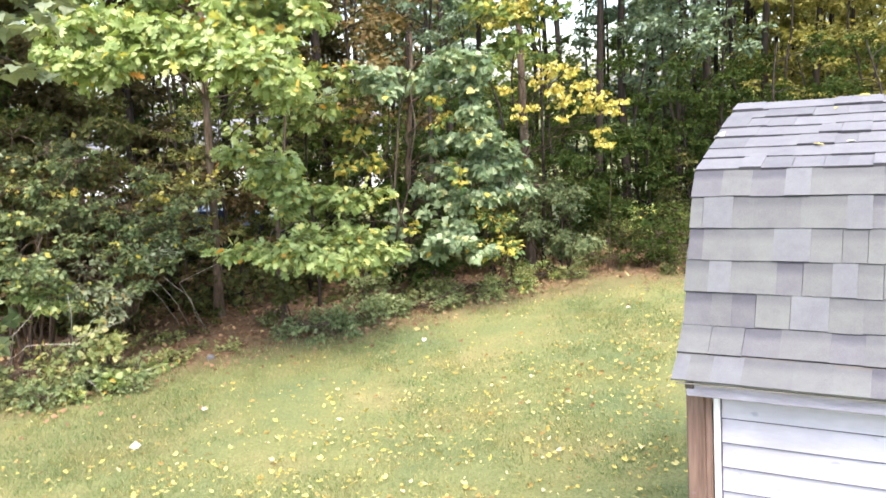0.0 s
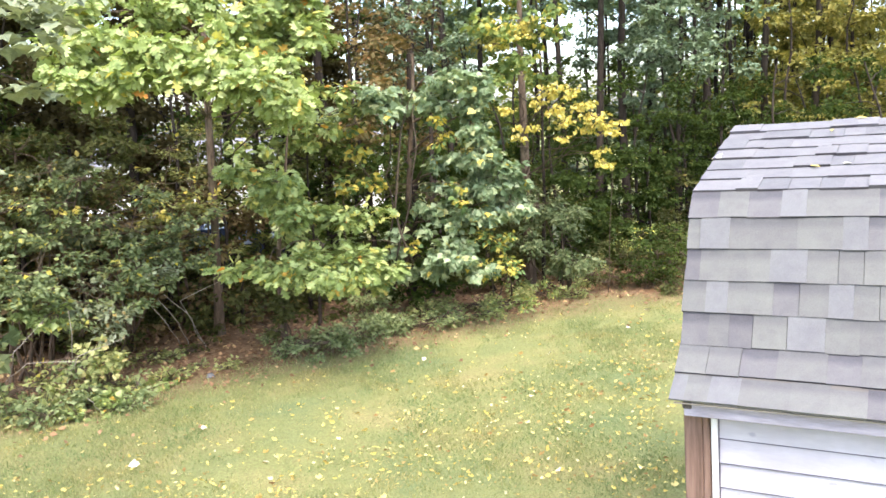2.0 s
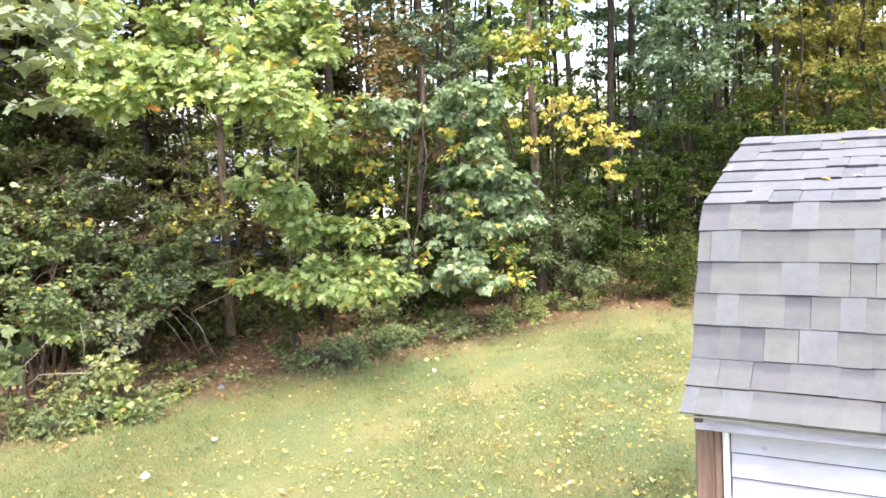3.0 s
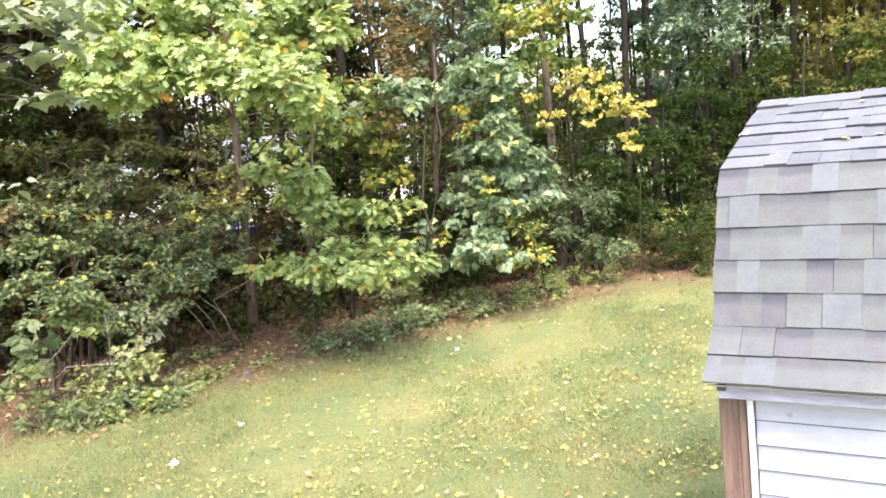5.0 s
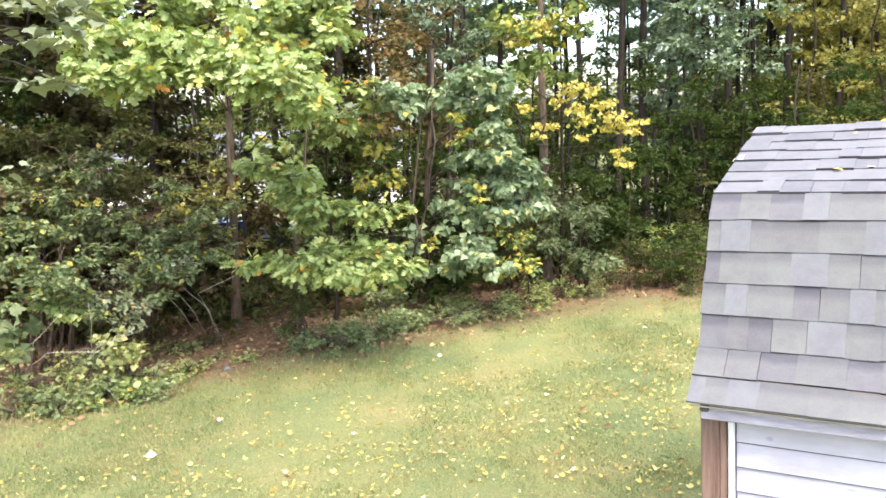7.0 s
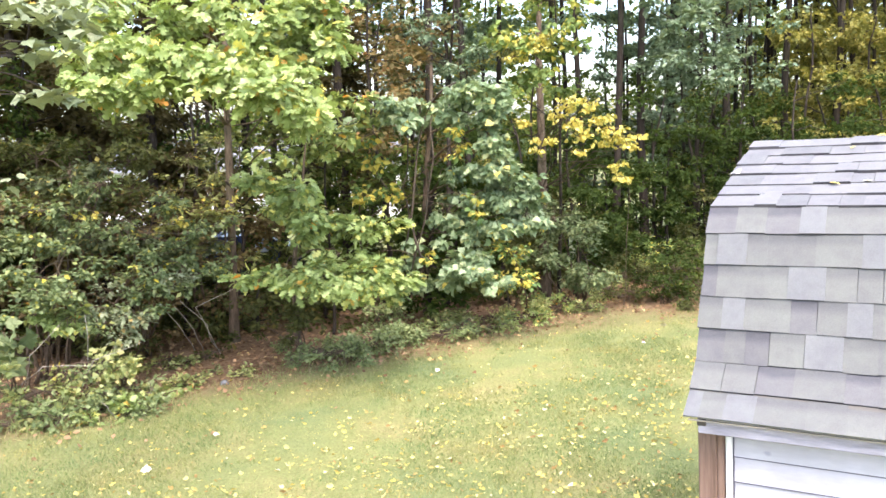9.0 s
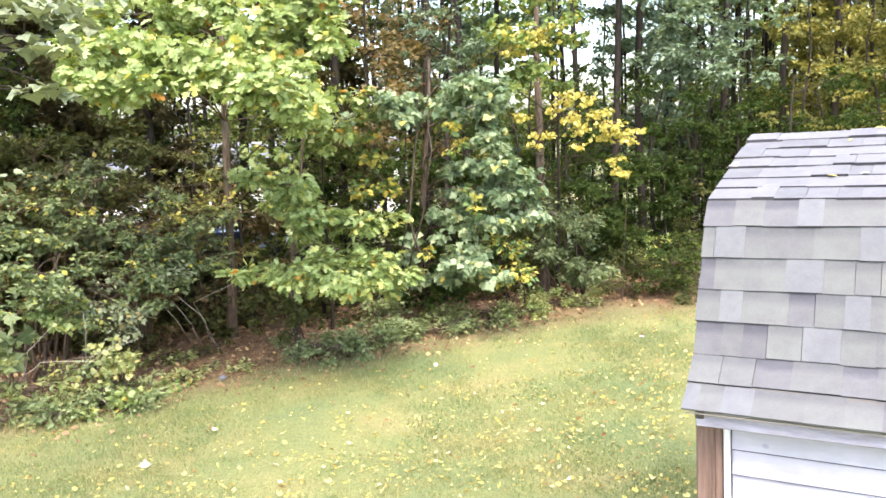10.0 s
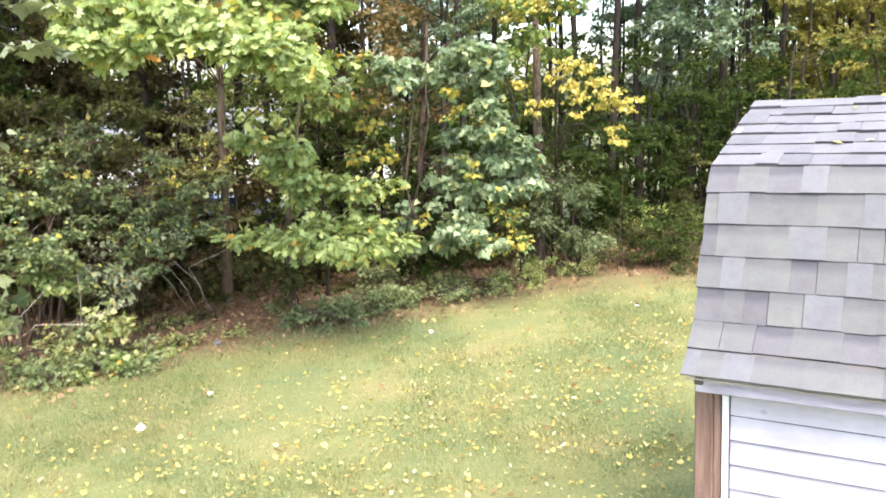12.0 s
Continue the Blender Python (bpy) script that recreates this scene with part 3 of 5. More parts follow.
def build_roof_deck():
    bm = bmesh.new()
    rows = []
    for x in (SHED_LEFT + 0.012, SHED_LEFT + SHED_LONG - 0.012):
        rows.append([[bm.verts.new((x, y, z - d)) for y, z in outline] for d in (0, 0.01)])
    for k in range(len(outline) - 1):
        for d in (0, 1):
            q = [rows[0][d][k], rows[1][d][k], rows[1][d][k + 1], rows[0][d][k + 1]]
            bm.faces.new(q if d == 0 else q[::-1])
        for e in (0, 1):
            bm.faces.new([rows[e][0][k], rows[e][0][k + 1], rows[e][1][k + 1], rows[e][1][k]])
    for k in (0, len(outline) - 1):
        bm.faces.new([rows[0][0][k], rows[0][1][k], rows[1][1][k], rows[1][0][k]])
    bmesh.ops.recalc_face_normals(bm, faces=bm.faces)
    return shed_part("roof", bm, PLY, label="gambrel roof of weathered grey asphalt shingles")


roof = build_roof_deck()


def wall_slab(pts, axis, at, thick):
    """A flat wall with the outline pts in the plane square to x (axis 0) or y (axis 1)."""
    bm = bmesh.new()
    faces = [[bm.verts.new((at + d, a, b) if axis == 0 else (a, at + d, b)) for a, b in pts] for d in (0, thick)]
    for f in faces:
        bm.faces.new(f)
    for i in range(len(pts)):
        j = (i + 1) % len(pts)
        bm.faces.new([faces[0][i], faces[0][j], faces[1][j], faces[1][i]])
    bmesh.ops.recalc_face_normals(bm, faces=bm.faces)
    return bm


WALL_Y, BACK_Y = 3.382, 2 * MID_Y - 3.382
gable = [(WALL_Y + 0.004, 0.05), (WALL_Y + 0.004, 1.6), (3.46, 1.78), (3.745, 2.355), (MID_Y, 2.6), (2 * MID_Y - 3.745, 2.355), (2 * MID_Y - 3.46, 1.78), (BACK_Y - 0.004, 1.6), (BACK_Y - 0.004, 0.05)]
front_wall = shed_part("front_wall", wall_slab([(-0.8067, 0.05), (2.2, 0.05), (2.2, 1.62), (-0.8067, 1.62)], 1, WALL_Y, 0.06), SIDING, label="white lap-sided wall")
shed_part("back_wall", wall_slab([(-0.8067, 0.05), (2.2, 0.05), (2.2, 1.62), (-0.8067, 1.62)], 1, BACK_Y - 0.06, 0.06), SIDING)
shed_part("end_wall", wall_slab(gable, 0, -0.8118, 0.06), SIDING)
shed_part("end_wall", wall_slab(gable, 0, 2.145, 0.06), SIDING)
shed_part("floor_frame", box(2.98, 2.56, 0.1, 0.01, (0.69, MID_Y, 0.06)), POST)


# Near-black for the shadow line painted under each lap, and the corner joint.
SHADE_JOINT = plain("lap_shade_and_joint", (0.09, 0.085, 0.12), 0.8)
BARE = plain("bare_grey_wood", (0.075, 0.063, 0.058), 0.85)
DRIP = plain("weathered_drip_edge", (0.2, 0.185, 0.15), 0.7)


def siding_board(z):
    """One lap of siding: a wedge with a proud, rounded lower edge."""
    bm = bmesh.new()
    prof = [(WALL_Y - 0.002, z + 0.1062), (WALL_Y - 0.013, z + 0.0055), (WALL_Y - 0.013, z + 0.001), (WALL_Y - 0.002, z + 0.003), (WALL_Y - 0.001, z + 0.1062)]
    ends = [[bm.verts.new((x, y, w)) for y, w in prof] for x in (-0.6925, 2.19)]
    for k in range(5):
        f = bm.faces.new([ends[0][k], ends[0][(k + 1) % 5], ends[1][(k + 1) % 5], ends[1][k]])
        # The lip's narrow front face carries the painted lap shadow.
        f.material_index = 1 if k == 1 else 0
    for e in ends:
        bm.faces.new(e)
    bmesh.ops.recalc_face_normals(bm, faces=bm.faces)
    return bm


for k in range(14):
    shed_part("siding_board", siding_board(1.4022 - 0.1062 * k), SIDING, front_wall).data.materials.append(SHADE_JOINT)
corner = shed_part("corner_post", box(0.0741, 0.045, 1.5, 0.005, (-0.7921, WALL_Y - 0.02, 0.795)), POST, label="weathered brown corner board with worn paint")
shed_part("corner_board", box(0.027, 0.041, 1.496, 0.004, (-0.7406, WALL_Y - 0.019, 0.795)), POST, corner)
shed_part("corner_trim", box(0.0265, 0.03, 1.49, 0.004, (-0.7102, WALL_Y - 0.014, 0.795)), TRIM)
shed_part("corner_channel", box(0.004, 0.018, 1.48, 0.001, (-0.6945, WALL_Y - 0.011, 0.795)), SHADE_JOINT, label="thin dark joint beside the corner trim")
shed_part("fascia", box(3.02, 0.025, 0.069, 0.004, (0.705, 3.262, 1.5645)), FASCIA, label="weathered white fascia board under the eave")
shed_part("drip_edge", box(3.05, 0.01, 0.006, 0.001, (0.69, 3.219, 1.5935)), DRIP, label="thin weathered strip under the lowest shingles")
shed_part("fascia_end", box(0.036, 0.012, 0.03, 0.004, (-0.79, 3.246, 1.578)), BARE, label="bare dark wood block at the fascia's end")
shed_part("soffit", box(3.0, 0.12, 0.015, 0.003, (0.7, 3.335, 1.56)), FASCIA)


# Butt edges coloured near-black to draw the shadow line below each course.
BUTT_SHADE = granule_material("shaded_butt_edge", (0.02, 0.019, 0.022), (0.07, 0.068, 0.075))


def build_shingles():
    """Courses of laminated tabs on the slope that faces the lawn; each tab is a piece of its own."""
    rng = np.random.default_rng(21)
    top = [tuple(np.array(ROOF[0]) + (np.array(ROOF[1]) - ROOF[0]) * k / 7) for k in range(8)]
    lines = top + ROOF[2:]
    joints = {7: ([-0.738, -0.618, -0.486, -0.389, -0.306], "dmdlmm"), 8: ([-0.804, -0.684, -0.602, -0.418, -0.25], "mlmmml"),
              9: ([-0.795, -0.605, -0.516, -0.376, -0.261], "dmmlmm"), 10: ([-0.763, -0.675, -0.58, -0.498, -0.399, -0.293, -0.204], "mlmmdmlm"),
              11: ([-0.743, -0.663, -0.569, -0.438, -0.301, -0.181], "dmdmlmm"), 12: ([-0.731, -0.603, -0.466, -0.287, -0.169], "mmdmdm"),
              13: ([-0.796, -0.705, -0.59, -0.406, -0.269, -0.143], "lmlmmmd")}
    meshes = {}
    end = SHED_LEFT + SHED_LONG
    for c in range(len(lines) - 1):
        a, b = np.array(lines[c]), np.array(lines[c + 1])
        run = np.linalg.norm(b - a)
        cuts, tones = joints.get(c, ([], ""))
        xs = [SHED_LEFT + rng.uniform(-0.004, 0.004)] + list(cuts)
        if not cuts:
            xs.append(SHED_LEFT + rng.uniform(0.07, 0.2))
        while xs[-1] < end - 0.24:
            xs.append(xs[-1] + rng.choice([0.09, 0.12, 0.15, 0.18, 0.22]))
        xs.append(end)
        slope = math.atan2(a[1] - b[1], a[0] - b[0])
        for k in range(len(xs) - 1):
            # Courses above the break take the skylit tone, the steep ones the darker.
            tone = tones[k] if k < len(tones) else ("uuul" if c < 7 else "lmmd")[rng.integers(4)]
            wide = round(xs[k + 1] - xs[k], 3)
            thick = 0.007 if c == 13 else {"d": 0.01, "m": 0.012, "l": 0.015}[tone] if c > 6 else rng.choice([0.004, 0.009, 0.012, 0.015])
            slit = 0.0025 if rng.random() < 0.22 else 0.0002
            key = (wide, thick, tone, round(run, 3), c in (0, 7, 8), slit)
            if key not in meshes:
                bm = bmesh.new()
                over = {0: 0.0, 7: 0.0, 8: 0.01}.get(c, 0.045)
                w0, w1 = 0.0, wide
                low = [bm.verts.new((x, y, z)) for x, y, z in ((w0, -0.004, -thick), (w1, -0.004, -thick), (w1, run + over, -0.012), (w0, run + over, -0.012))]
                high = [bm.verts.new((x, y, z)) for x, y, z in ((w0, -0.003, 0.001), (w1 - slit, -0.003, 0.001), (w1 - slit, run + over, -0.008), (w0, run + over, -0.008))]
                bm.faces.new(high)
                bm.faces.new(low[::-1])
                for i in range(4):
                    bm.faces.new([low[i], low[(i + 1) % 4], high[(i + 1) % 4], high[i]])
                me = bpy.data.meshes.new("shingle")
                bm.to_mesh(me)
                bm.free()
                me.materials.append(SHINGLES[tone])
                me.materials.append(BUTT_SHADE)
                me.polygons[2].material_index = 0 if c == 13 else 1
                meshes[key] = me
            up = (a - b) / run
            lift = np.array((-up[1], up[0])) * max(thick - 0.008, 0)
            slip = up * (rng.choice([-0.005, 0.0, 0.007]) if 0 < c < 6 else rng.uniform(-0.0025, 0.0025)) if c else up * 0
            m = Matrix.Translation((xs[k], b[0] + lift[0] + slip[0], b[1] + lift[1] + slip[1])) @ pose(0, 0, 0, math.degrees(slope) + rng.normal(0, 0.3), 0, rng.normal(0, 0.12))
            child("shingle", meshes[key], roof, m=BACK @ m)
    pieces = []
    for c in range(len(lines) - 1):
        a, b = np.array(lines[c]), np.array(lines[c + 1])
        a, b = np.array((2 * MID_Y - a[0], a[1] - 0.012)), np.array((2 * MID_Y - b[0], b[1]))
        x = SHED_LEFT
        while x < end - 0.05:
            w = min(rng.uniform(0.1, 0.25), end - x)
            v = np.array([(x, *a), (x + w - 0.003, *a), (x + w - 0.003, *b), (x, *b), (x, b[0], b[1] - 0.009), (x + w - 0.003, b[0], b[1] - 0.009)])
            pieces.append((v - (0.69, 4.68, 0), np.array([(0, 1, 2, 3), (3, 2, 5, 4)])))
            x += w
    v, f = joined(pieces)
    child("far_shingles", mesh_of("far_shingles", v, f, SHINGLES["m"]), roof, kind="stuff")


build_shingles()
for i, (x, y, z, s) in enumerate([(-0.389, 3.977, 2.473, 0.07), (-0.267, 4.002, 2.483, 0.05), (-0.365, 4.486, 2.612, 0.06), (-0.834, 4.153, 2.512, 0.07), (-0.251, 4.661, 2.662, 0.07)]):
    p = SHED_AT @ Vector((x, y, z - 0.021 * (x + 0.857)))
    fallen_leaf(p, 0.7 * s, PALE if i % 2 else FALLEN, 50 * i + 70, "pale yellow leaf fallen on the shed roof", 0.003, 4, pose(0, 0, 0, 15, 0, -30))


# ---- trees and shrubs at the wood's edge ----
def R(seed):
    return np.random.default_rng(seed)


plant("oak_tree", (-3.11, 11.3, 0), R(31), [
    (-2.81, 8.00, 3.30, 0.57, 0.50, 0.09, 75), (-2.11, 8.00, 3.33, 0.51, 0.55, 0.13, 90), (-1.56, 7.90, 3.20, 0.38, 0.50, 0.12, 80),
    (-1.28, 7.80, 2.96, 0.18, 0.35, 0.08, 30), (-3.14, 8.00, 3.21, 0.26, 0.40, 0.08, 34), (-3.51, 8.10, 3.41, 0.14, 0.30, 0.09, 18),
    (-3.10, 8.30, 3.67, 0.45, 0.50, 0.10, 60), (-2.62, 8.15, 3.53, 0.41, 0.50, 0.09, 55), (-3.50, 8.50, 3.91, 0.23, 0.40, 0.11, 34),
    (-1.74, 8.20, 3.45, 0.50, 0.50, 0.11, 66), (-1.87, 8.50, 3.82, 0.40, 0.50, 0.14, 60), (-1.37, 8.50, 3.67, 0.32, 0.45, 0.13, 55),
    (-2.83, 8.80, 4.01, 0.21, 0.40, 0.11, 28), (-1.52, 8.70, 4.04, 0.47, 0.50, 0.11, 60), (-2.32, 9.00, 4.13, 0.36, 0.50, 0.10, 40),
    (-3.91, 8.90, 4.18, 0.36, 0.50, 0.12, 36), (-3.40, 9.30, 4.26, 0.25, 0.40, 0.06, 14), (-2.30, 9.40, 3.74, 0.70, 0.40, 0.09, 40),
    # High clumps out of view, added to cast shade on the wood at left.
    (-3.0, 10.5, 6.4, 1.7, 1.6, 0.8, 120), (-4.7, 9.8, 6.2, 1.6, 1.3, 0.6, 260), (-6.2, 10.0, 6.2, 1.5, 1.3, 0.6, 260), (-4.6, 11.6, 6.5, 1.6, 1.4, 0.7, 260), (-6.6, 11.8, 6.5, 1.6, 1.4, 0.7, 260)],
    8, 0.135, LOBED, OAK, "young oak with layered bright green leaves overhanging the lawn", "oak tree", 0.057, top=(-2.7, 11.2, 6.8), droop=0.6, upright=0.75, twigs=240, lean=0.012, tuft=7, width=1.5, limb=0.011)
plant("oak_sapling", (-2.03, 10.44, 0), R(32), [
    (-1.95, 9.00, 1.28, 0.29, 0.35, 0.08, 60), (-1.44, 8.90, 1.27, 0.36, 0.40, 0.11, 84), (-1.08, 8.90, 1.18, 0.25, 0.35, 0.08, 54),
    (-1.03, 9.10, 1.27, 0.34, 0.35, 0.10, 60), (-0.74, 9.30, 1.16, 0.22, 0.30, 0.14, 36), (-1.30, 9.30, 1.45, 0.29, 0.35, 0.08, 18),
    (-0.80, 9.40, 1.33, 0.23, 0.30, 0.06, 14), (-1.07, 9.40, 1.73, 0.39, 0.30, 0.06, 50), (-1.55, 9.40, 1.77, 0.25, 0.35, 0.17, 60), (-2.23, 9.60, 2.30, 0.14, 0.20, 0.06, 22), (-1.79, 9.30, 2.19, 0.23, 0.30, 0.15, 50), (-1.60, 9.20, 1.94, 0.25, 0.30, 0.12, 46),
    (-1.79, 9.60, 2.11, 0.22, 0.35, 0.19, 64), (-2.20, 9.90, 2.28, 0.17, 0.30, 0.08, 24),
    (-0.77, 9.60, 0.91, 0.12, 0.20, 0.06, 10)],
    7, 0.12, LOBED, OAK_LOW, "oak sapling with low spreading sprays of green leaves", "oak tree", 0.035, top=(-1.75, 10.2, 2.85), droop=0.5, twigs=180, tuft=8, width=1.45)
plant("hazel_sapling", (-1.75, 11.5, 0), R(36), [
    (-1.46, 10.60, 2.80, 0.39, 0.35, 0.11, 40), (-1.76, 10.70, 2.88, 0.29, 0.30, 0.10, 26), (-1.26, 10.60, 3.18, 0.26, 0.30, 0.08, 26),
    (-1.96, 10.90, 2.53, 0.29, 0.30, 0.10, 22), (-1.61, 10.80, 2.59, 0.25, 0.30, 0.09, 18), (-2.17, 10.60, 1.83, 0.19, 0.30, 0.17, 26),
    (-1.97, 10.60, 1.50, 0.21, 0.30, 0.16, 26), (-2.57, 11.00, 2.59, 0.15, 0.20, 0.07, 8), (-2.55, 11.00, 2.37, 0.12, 0.20, 0.09, 8),
    (-0.98, 10.90, 3.00, 0.18, 0.20, 0.06, 10)],
    6, 0.1, HEART, OAK_LOW, "slender sapling with fresh green leaves in shade", "tree", 0.02, top=(-1.6, 11.0, 3.2), droop=0.5, twigs=70, tuft=8, bark=BARK_DARK)
plant("low_bush", (-2.0, 10.55, 0), R(35), [
    (-1.95, 10.10, 0.57, 0.16, 0.30, 0.23, 60), (-2.05, 10.00, 0.31, 0.15, 0.25, 0.16, 40), (-2.54, 10.80, 0.32, 0.22, 0.30, 0.22, 30)],
    6, 0.075, OVAL, DEEP, "small dark green bush under the oak sapling", "bush", 0.01, 3, droop=0.4, twigs=40)


def big_leaf_tree():
    """A broad-leaved tree beside the lawn; its nearest branch hangs into view with large single leaves."""
    rng = R(33)
    at = (-5.2, 5.2, 0)
    e = base_of("maple_tree", at, "broad-leaved tree with large pale grey-green lobed leaves", "tree")
    v, f = tube(bend((0, 0, -0.05), (0.3, 0.3, 6.5), rng, 0.04, 10), np.linspace(0.13, 0.05, 10), 10, rng, 0.05)
    child("trunk", mesh_of("trunk", v, f, BARK, True), e)
    round_leaf = (MAPLE[0] * (1.15, 1, 1.3) + np.array([(0, 0, 0) if k % 2 else (0.03 * math.copysign(1, x), 0.02, 0) for k, (x, y, z) in enumerate(MAPLE[0])]), MAPLE[1])
    leaf = leaf_mesh("leaf", np.zeros((1, 3)), np.array([(0, 1.0, 0)]), np.array([(0, 0, 1.0)]), np.array([1.0]), round_leaf, BROAD)
    spots = [
    (-2.49, 5.00, 3.56, 0.15, 0.30, 0.05, 44), (-2.26, 5.00, 3.51, 0.12, 0.25, 0.05, 34), (-2.35, 4.90, 3.45, 0.15, 0.20, 0.03, 14),
    (-2.35, 4.80, 3.34, 0.05, 0.10, 0.02, 5), (-2.18, 4.80, 3.27, 0.08, 0.12, 0.03, 9), (-2.36, 4.90, 3.27, 0.08, 0.12, 0.02, 8),
    (-2.14, 4.90, 3.34, 0.05, 0.10, 0.02, 5), (-2.14, 5.00, 3.44, 0.07, 0.15, 0.03, 9), (-2.38, 4.80, 3.05, 0.08, 0.12, 0.02, 8),
    (-2.23, 4.80, 3.05, 0.10, 0.12, 0.03, 11), (-2.17, 4.90, 3.02, 0.04, 0.10, 0.02, 4), (-2.67, 5.30, 3.65, 0.29, 0.40, 0.07, 60),
    (-3.51, 6.60, 2.51, 0.11, 0.20, 0.11, 6),
    (-2.70, 5.20, 3.36, 0.09, 0.20, 0.07, 9), (-2.18, 5.20, 3.60, 0.11, 0.20, 0.04, 12)]
    for x, y, z, rx, ry, rz, n in spots:
        c = np.array((x, y, z)) - at
        root = np.array((0.12, 0.12, min(max(c[2] - 0.2, 0.5), 4)))
        v, f = tube(bend(root, c, rng, 0.1, 8, 0.1), np.linspace(0.012, 0.004, 8), 6)
        child("limb", mesh_of("limb", v, f, BARK_DARK, True), e)
        for k in range(n):
            p = c + rng.normal(0, 0.6, 3) * (rx, ry, rz)
            s = rng.uniform(0.07, 0.115)
            child("leaf", leaf, e, m=pose(*p, rng.normal(-22, 16), rng.normal(0, 18), rng.choice((0, 180)) + rng.normal(0, 70)) @ Matrix.Diagonal((s, s, s, 1)))
    mesh, _ = foliage("crown", rng, [(-0.9, 0.1, 5.4, 1.2, 1.2, 1.0, 240), (-1.4, -0.2, 3.8, 0.8, 0.9, 0.7, 120)], 5, 0.14, HEART, BROAD)
    child("crown", mesh, e)


big_leaf_tree()

plant("dogwood_shrub", (-5.0, 11.3, 0), R(48), [
    (-4.87, 10.60, 2.41, 0.43, 0.30, 0.11, 44), (-4.44, 10.80, 2.45, 0.36, 0.30, 0.10, 36), (-5.21, 10.40, 2.29, 0.28, 0.30, 0.10, 28),
    (-4.60, 10.40, 2.02, 0.35, 0.30, 0.10, 30), (-5.01, 10.00, 1.69, 0.41, 0.35, 0.12, 56),
    (-4.40, 10.00, 1.64, 0.37, 0.35, 0.12, 56), (-3.86, 10.20, 1.59, 0.31, 0.30, 0.10, 40), (-3.31, 10.20, 1.42, 0.34, 0.30, 0.08, 40),
    (-5.35, 10.00, 2.05, 0.20, 0.30, 0.09, 18)],
      7, 0.09, OVAL, DOGWOOD, "tall shrub with loose sprays of grey-green leaves", "shrub", 0.02, 4, droop=0.35, twigs=110, width=1.2, tuft=9, group="shrubs along the wood's edge")
plant("bittersweet_vine", (-4.6, 11.2, 0), R(49), [
    (-4.82, 9.80, 2.02, 0.06, 0.08, 0.05, 6), (-4.45, 9.80, 1.95, 0.07, 0.08, 0.05, 5), (-4.27, 9.90, 1.91, 0.07, 0.08, 0.04, 5),
    (-3.51, 10.30, 1.94, 0.07, 0.08, 0.04, 5), (-3.41, 10.20, 1.76, 0.08, 0.08, 0.06, 7), (-2.80, 10.60, 2.04, 0.07, 0.08, 0.04, 5),
    (-1.64, 10.60, 3.33, 0.06, 0.08, 0.06, 4), (-3.57, 9.20, 1.37, 0.04, 0.06, 0.03, 3)],
      3, 0.06, HEART, YELLOW, "thin vine with scattered small yellow leaves", "vine", 0.008, 2, droop=0.6, upright=0.5, twigs=12, tuft=3, stem_name="stem", leaves_name="foliage", limb=0.004)
GREY = "honeysuckle shrub with layered sprays of grey-green leaves"
plant("honeysuckle_shrub", (-4.9, 9.5, 0), R(41), [
    (-4.78, 9.40, 1.73, 0.32, 0.26, 0.07, 43), (-4.50, 9.40, 1.61, 0.29, 0.26, 0.08, 45), (-4.80, 9.00, 1.44, 0.22, 0.26, 0.08, 38), (-4.56, 9.00, 1.35, 0.30, 0.26, 0.09, 60), (-4.21, 8.90, 1.18, 0.29, 0.26, 0.07, 41),
    (-4.53, 8.80, 1.24, 0.25, 0.26, 0.07, 36), (-4.21, 9.20, 1.32, 0.19, 0.26, 0.05, 20), (-4.70, 8.60, 1.02, 0.15, 0.26, 0.05, 19), (-4.25, 9.60, 1.42, 0.23, 0.26, 0.05, 21), (-4.37, 9.60, 1.80, 0.19, 0.26, 0.04, 16),
    (-4.34, 8.80, 1.08, 0.20, 0.26, 0.05, 20), (-5.13, 8.90, 1.34, 0.24, 0.26, 0.15, 80), (-5.26, 9.20, 1.68, 0.25, 0.26, 0.14, 69)],
      7, 0.075, OVAL, SHRUB, GREY, "shrub", 0.02, 5, droop=0.3, twigs=110, width=1.15, tuft=9, group="shrubs along the wood's edge")
plant("honeysuckle_shrub", (-4.1, 10.6, 0), R(42), [
    (-3.84, 9.80, 1.61, 0.20, 0.26, 0.07, 24), (-3.62, 9.80, 1.49, 0.28, 0.26, 0.07, 36), (-4.00, 9.90, 1.77, 0.17, 0.26, 0.05, 13), (-3.50, 9.60, 1.27, 0.22, 0.26, 0.11, 45), (-3.21, 9.70, 1.32, 0.26, 0.26, 0.08, 37),
    (-3.31, 9.50, 1.13, 0.27, 0.26, 0.08, 39), (-3.09, 9.50, 1.07, 0.28, 0.26, 0.04, 23), (-2.93, 9.80, 1.19, 0.26, 0.26, 0.04, 21), (-3.68, 9.40, 1.00, 0.19, 0.26, 0.06, 24), (-4.00, 9.20, 0.95, 0.25, 0.26, 0.05, 26),
    (-3.50, 9.20, 0.89, 0.20, 0.26, 0.05, 21), (-3.98, 9.00, 0.80, 0.16, 0.26, 0.06, 20), (-4.07, 9.60, 1.24, 0.18, 0.26, 0.06, 20), (-3.24, 10.00, 1.55, 0.24, 0.26, 0.05, 21)],
      7, 0.075, OVAL, SHRUB, GREY, "shrub", 0.018, 5, droop=0.3, twigs=110, width=1.15, tuft=9, group="shrubs along the wood's edge")
